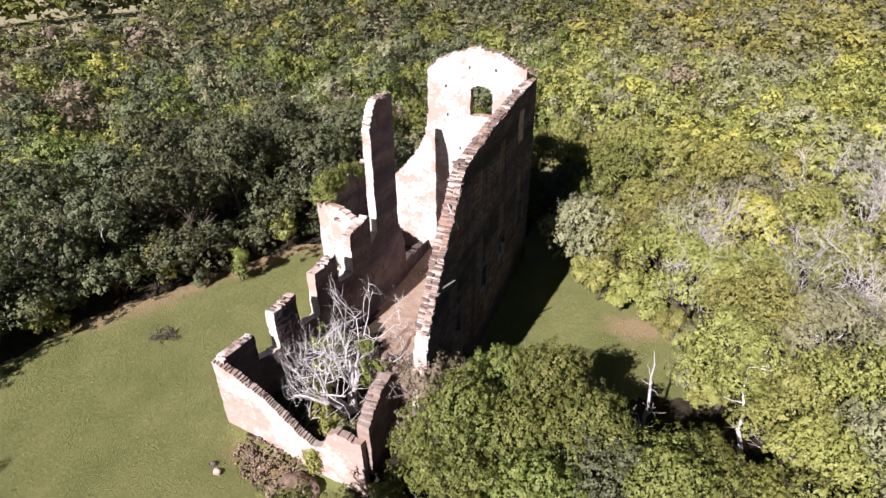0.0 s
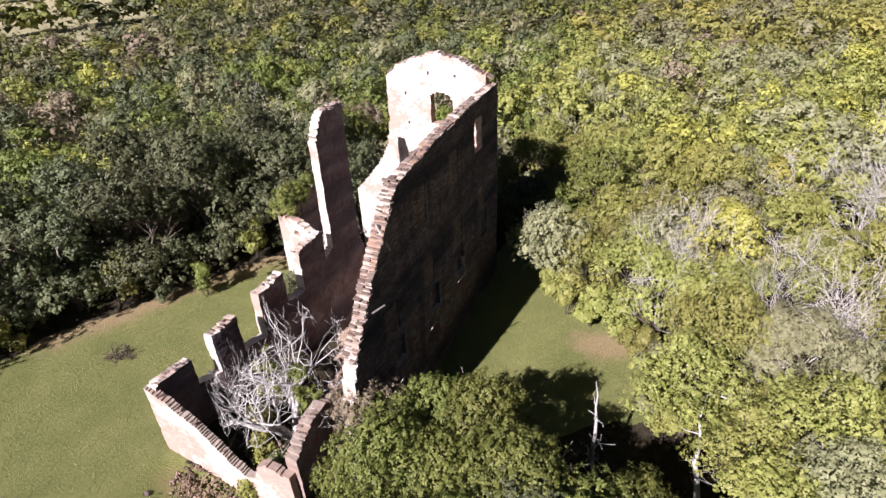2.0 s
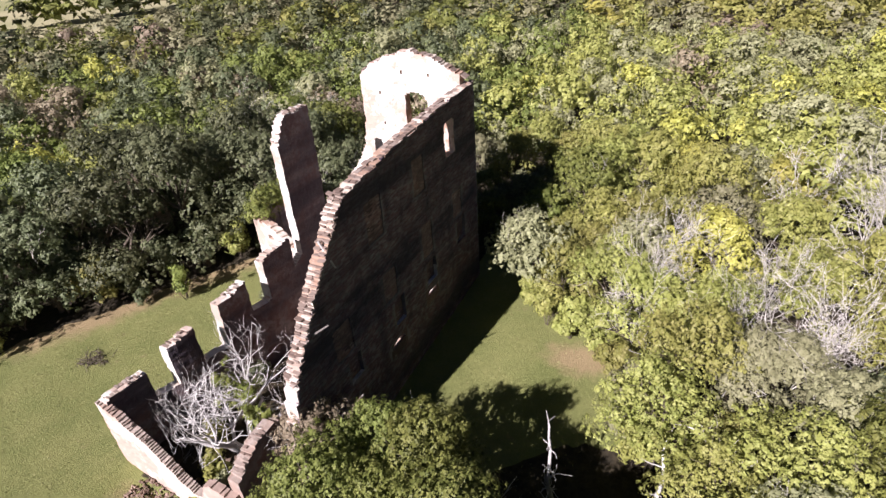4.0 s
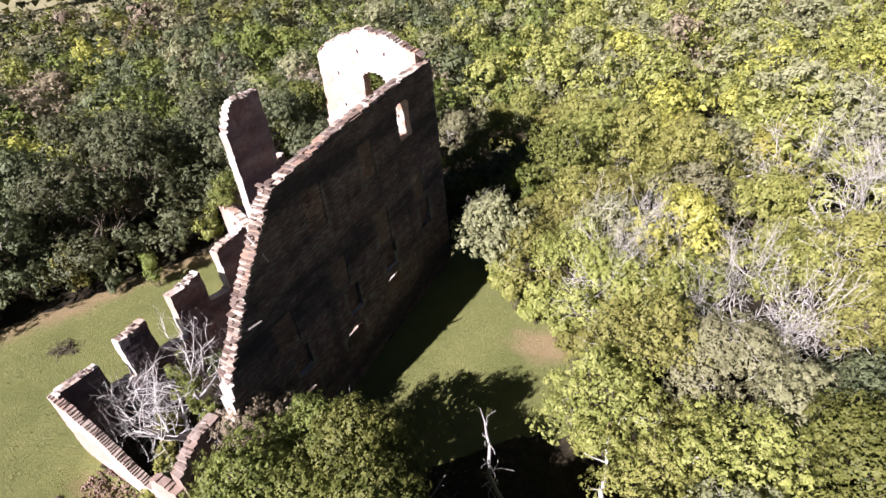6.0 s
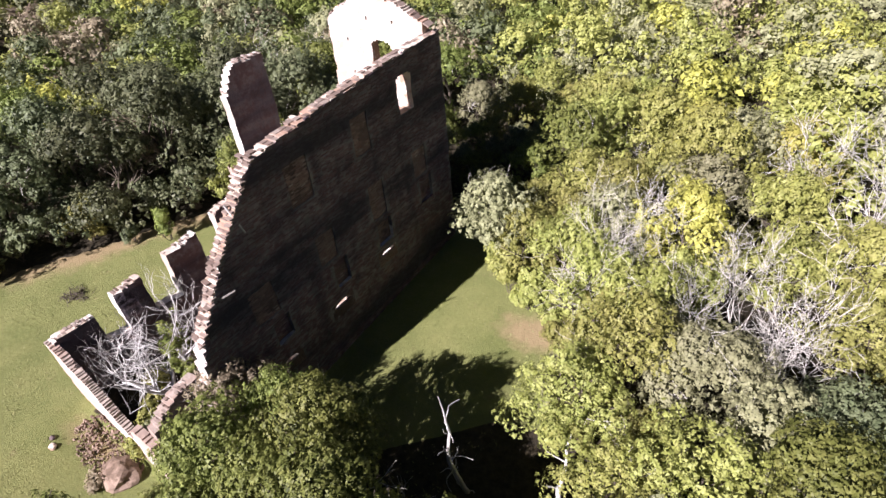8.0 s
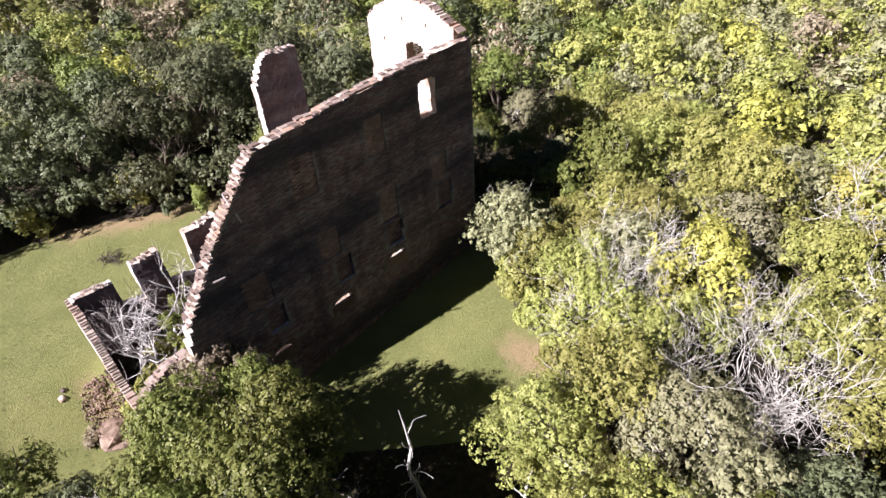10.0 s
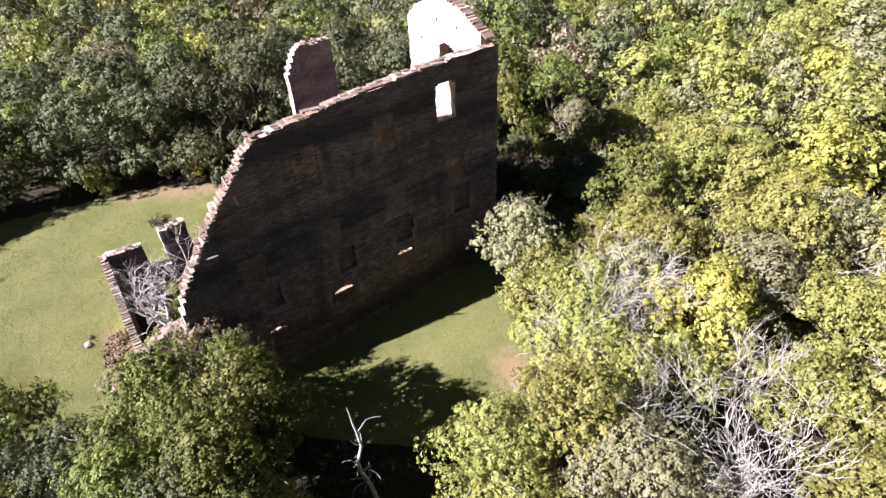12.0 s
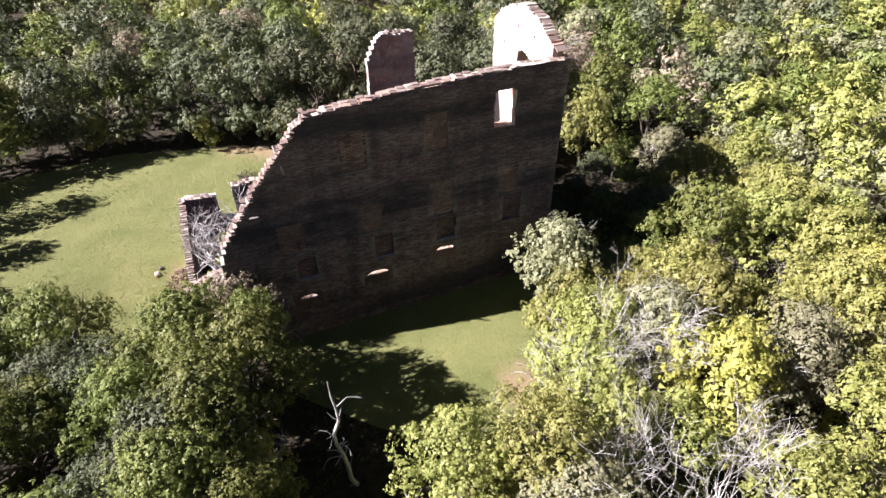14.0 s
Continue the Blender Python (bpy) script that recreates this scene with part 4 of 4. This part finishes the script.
rand = n.add("ShaderNodeObjectInfo").outputs["Random"]
tone = n.ramp(rand, [(0.0, (0.14, 0.10, 0.085)), (0.5, (0.225, 0.175, 0.15)), (0.85, (0.285, 0.235, 0.205)), (1.0, (0.40, 0.35, 0.315))])
tone = n.mix(n.ramp(n.noise(14.0, 5.0, 0.7), [(0.4, 0.0), (0.75, 0.7)]), tone, (0.24, 0.17, 0.13))
OLD_BRICK = n.done(tone, 0.92, n.noise(40.0, 4.0, 0.7), 0.6, 0.01)
brick_meshes = []
for k in range(5):
    q = random.Random(k)
    v = [(x * 0.5 * q.uniform(0.88, 1.05), y * 0.5 * q.uniform(0.88, 1.05), z * 0.5 * q.uniform(0.85, 1.05)) for x, y, z in
         ((-1, -1, -1), (1, -1, -1), (1, 1, -1), (-1, 1, -1), (-1, -1, 1), (1, -1, 1), (1, 1, 1), (-1, 1, 1))]
    brick_meshes.append(mesh_from("brick", v, [(0, 3, 2, 1), (4, 5, 6, 7), (0, 1, 5, 4), (1, 2, 6, 5), (2, 3, 7, 6), (3, 0, 4, 7)], [OLD_BRICK]))
br = random.Random(21)


def brick(parent, x, y, z, along, size=(0.3, 0.15, 0.075), wild=5, tilt=0):
    ob = new("brick", br.choice(brick_meshes))
    ob.parent = parent
    ob.matrix_basis = pose(x, y, z, br.gauss(0, wild), tilt + br.gauss(0, wild), along + br.gauss(0, wild)) @ Matrix.Diagonal((*[c * br.uniform(0.85, 1.12) for c in size], 1))


# the sloping broken end and the level top of the long wall
z = 6.4
tops = np.linspace(-0.95, 4.2, 400)
while z < 12.3:
    y = float(np.interp(z, [long_top(u) for u in tops], tops))
    for x in (-0.14, -0.45):
        if br.random() < 0.92:
            brick(wall_long, x + br.gauss(0, 0.03), y + br.gauss(0.04, 0.06), z + 0.02, 0, (0.31, 0.2, 0.06), 5)
    z += 0.1
y = 4.25
while y < 16.9:
    for x in (-0.15, -0.45):
        if br.random() < 0.8:
            brick(wall_long, x + br.gauss(0, 0.02), y, long_top(y) + 0.01 + br.gauss(0, 0.02), 90, (0.33, 0.27, 0.07), 3)
    y += 0.36
x = -6.8
while x < -0.1:
    if br.random() < 0.85:
        brick(wall_gable, x, 16.6 + br.gauss(0, 0.05), gable_top(x) + 0.01, 0, (0.33, 0.5, 0.07), 4, -math.degrees(math.atan((gable_top(x + 0.2) - gable_top(x - 0.2)) / 0.4)))
    x += 0.31
x = -9.75
while x < -2.1:
    if SOUTH_TOP(x) > 0:
        for dy in (0.0,):
            if br.random() < 0.22:
                brick(wall_south, x, -2.58 - 0.06 * (x + 10) + dy + br.gauss(0, 0.03), SOUTH_TOP(x) + 0.06, 90 + br.gauss(0, 12), (0.22, 0.1, 0.06), 9)
    x += 0.17
for y0, y1 in ((-2.4, -0.7), (0.5, 1.7), (3.3, 4.8), (6.2, 8.1), (9.0, 11.5)):
    y = y0
    while y < y1:
        for dx in (-0.13, -0.37):
            if br.random() < 0.7:
                brick(wall_west, west_x(y) + dx, y, west_top(y) + br.gauss(0.0, 0.03), 0, (0.24, 0.14, 0.06), 7)
        y += 0.19
y = -2.7
while y < 0.8:
    for dx in (-0.14, -0.42):
        if br.random() < 0.6:
            brick(wall_spur, -1.9 - 0.05 * y + dx, y, SPUR_TOP(y) + br.gauss(0, 0.03), 0, (0.25, 0.12, 0.06), 9)
    y += 0.19


# the courses of the long wall's outer face
def course_bricks(u0, u1, z0, z1, keep, out):
    """Bricks (u, z, length, height, how far proud) laid in half bond."""
    q = random.Random(31)
    z, row = z0, 0
    while z < z1:
        high = 0.083 * q.uniform(0.92, 1.08)
        u = u0 - q.uniform(0.0, 0.1) - 0.15 * (row % 2)
        while u < u1:
            long = 0.30 * q.uniform(0.82, 1.14)
            mid, up = u + long / 2, z + high / 2
            if keep(u + 0.02, up) and keep(u + long - 0.02, up) and q.random() < 0.94:
                d = noise.noise_vector(Vector((mid * 1.3 + 1, up * 1.3 + FOOT * 1.3, 3.1))) * 0.035 + noise.noise_vector(Vector((mid * 4.7, (up + FOOT) * 4.7 + 1, 0))) * 0.021
                yield mid, up + q.gauss(0, 0.004), long - 0.014, high - 0.014, out + d.y + q.uniform(0.004, 0.017)
            u += long
        z += high
        row += 1


def brick_sheet(name, bricks, mat, parent, label):
    """Many bricks in one mesh, each with a front, a top, a foot and two ends, its face a little out of true."""
    g = np.random.default_rng(5)
    b = np.array(bricks)
    V = np.empty((len(b), 8, 3))
    for k, (du, dz) in enumerate(((-0.5, -0.5), (0.5, -0.5), (0.5, 0.5), (-0.5, 0.5))):
        V[:, k, 0], V[:, k + 4, 0] = b[:, 4] - 0.11, b[:, 4] + g.normal(size=len(b)) * 0.004
        V[:, k, 1] = b[:, 0] + du * b[:, 2]
        V[:, k + 4, 1] = b[:, 0] + du * (b[:, 2] - 0.012) + g.normal(size=len(b)) * 0.005
        V[:, k, 2] = b[:, 1] + dz * b[:, 3]
        V[:, k + 4, 2] = b[:, 1] + dz * (b[:, 3] - 0.008) + g.normal(size=len(b)) * 0.004
    F = np.array([(4, 5, 6, 7), (0, 1, 5, 4), (1, 2, 6, 5), (2, 3, 7, 6), (3, 0, 4, 7)])
    F = (np.arange(len(b))[:, None, None] * 8 + F[None]).reshape(-1, 4)
    part(name, mesh_from(name, V.reshape(-1, 3), F, [mat]), None, parent, label)["kind"] = "stuff"


near, rest = [], []
for b in course_bricks(-0.8, 16.95, -1.0, 13.2, lambda u, z: -0.85 < u < 16.97 and keep_long(u, z) and not any(abs(u - mid) < 0.8 and abs(z - top + 0.36) < 0.52 for mid, half, top in VENTS), 0.0):
    (near if 3.2 < b[0] < 6.2 and 11.2 < b[1] and len(near) < 130 else rest).append(b)
brick_sheet("brickwork", rest, WALL_BRICK, wall_long, "soot-dark red-brown bricks in worn courses, shade in their tone")
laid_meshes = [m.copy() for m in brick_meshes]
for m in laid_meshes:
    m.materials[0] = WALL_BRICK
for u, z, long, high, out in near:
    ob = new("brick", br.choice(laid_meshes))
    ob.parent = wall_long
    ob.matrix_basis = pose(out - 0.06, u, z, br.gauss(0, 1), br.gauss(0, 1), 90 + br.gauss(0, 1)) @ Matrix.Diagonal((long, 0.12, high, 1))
# Deep recesses get the dark wall brick, so their shade sits in the colour.
for (m, h, a, b, back_set), ob in zip(BAYS, infills):
    brick_sheet("brickwork", list(course_bricks(m - h - 0.05, m + h, a, b, lambda u, z: abs(u - m) < h + 0.08 and a < z < b, -back_set - 0.005)), INFILL_BRICK if back_set < 0.1 else WALL_BRICK, ob, "rougher bricks of the filling")


# ---------------------------------------------------------------- grass tufts on the lawns
def tufts(count, seed):
    g = np.random.default_rng(seed)
    x, y = g.uniform(-26, 11, count * 3), g.uniform(-16, 20, count * 3)
    ok = (inside(LAWN_WEST, x, y) | inside(LAWN_EAST, x, y)) & ~inside(HOUSE, x, y)
    thick = np.sin(x * 0.9 + 2 * np.sin(y * 0.4)) * np.cos(y * 0.8 + np.sin(x * 0.5)) + g.normal(size=x.shape) * 0.5
    ok &= thick > -0.5
    x, y = x[ok][:count], y[ok][:count]
    k = len(x)
    V = []
    for b in range(3):
        t = g.uniform(0, 6.28, k)
        w, h = g.uniform(0.012, 0.03, k), g.uniform(0.03, 0.10, k)
        lean = g.normal(size=(k, 2)) * 0.06
        z = ground_height(x, y)
        V.append(np.stack([np.stack([x - w * np.cos(t), y - w * np.sin(t), z - 0.01], -1), np.stack([x + w * np.cos(t), y + w * np.sin(t), z - 0.01], -1),
                           np.stack([x + lean[:, 0], y + lean[:, 1], z + h], -1)], 1))
    V = np.concatenate(V).reshape(-1, 3)
    n = Nodes("grass_blades")
    isl = n.add("ShaderNodeNewGeometry").outputs["Random Per Island"]
    m = n.done(n.ramp(isl, [(0.0, (0.13, 0.145, 0.05)), (0.6, (0.19, 0.195, 0.075)), (1.0, (0.28, 0.25, 0.11))]), 0.7)
    tagged(new("grass", mesh_from("grass", V, np.arange(len(V)).reshape(-1, 3), [m])), "short tufts of lawn grass", "grass", kind="stuff")


tufts(4500, 4)
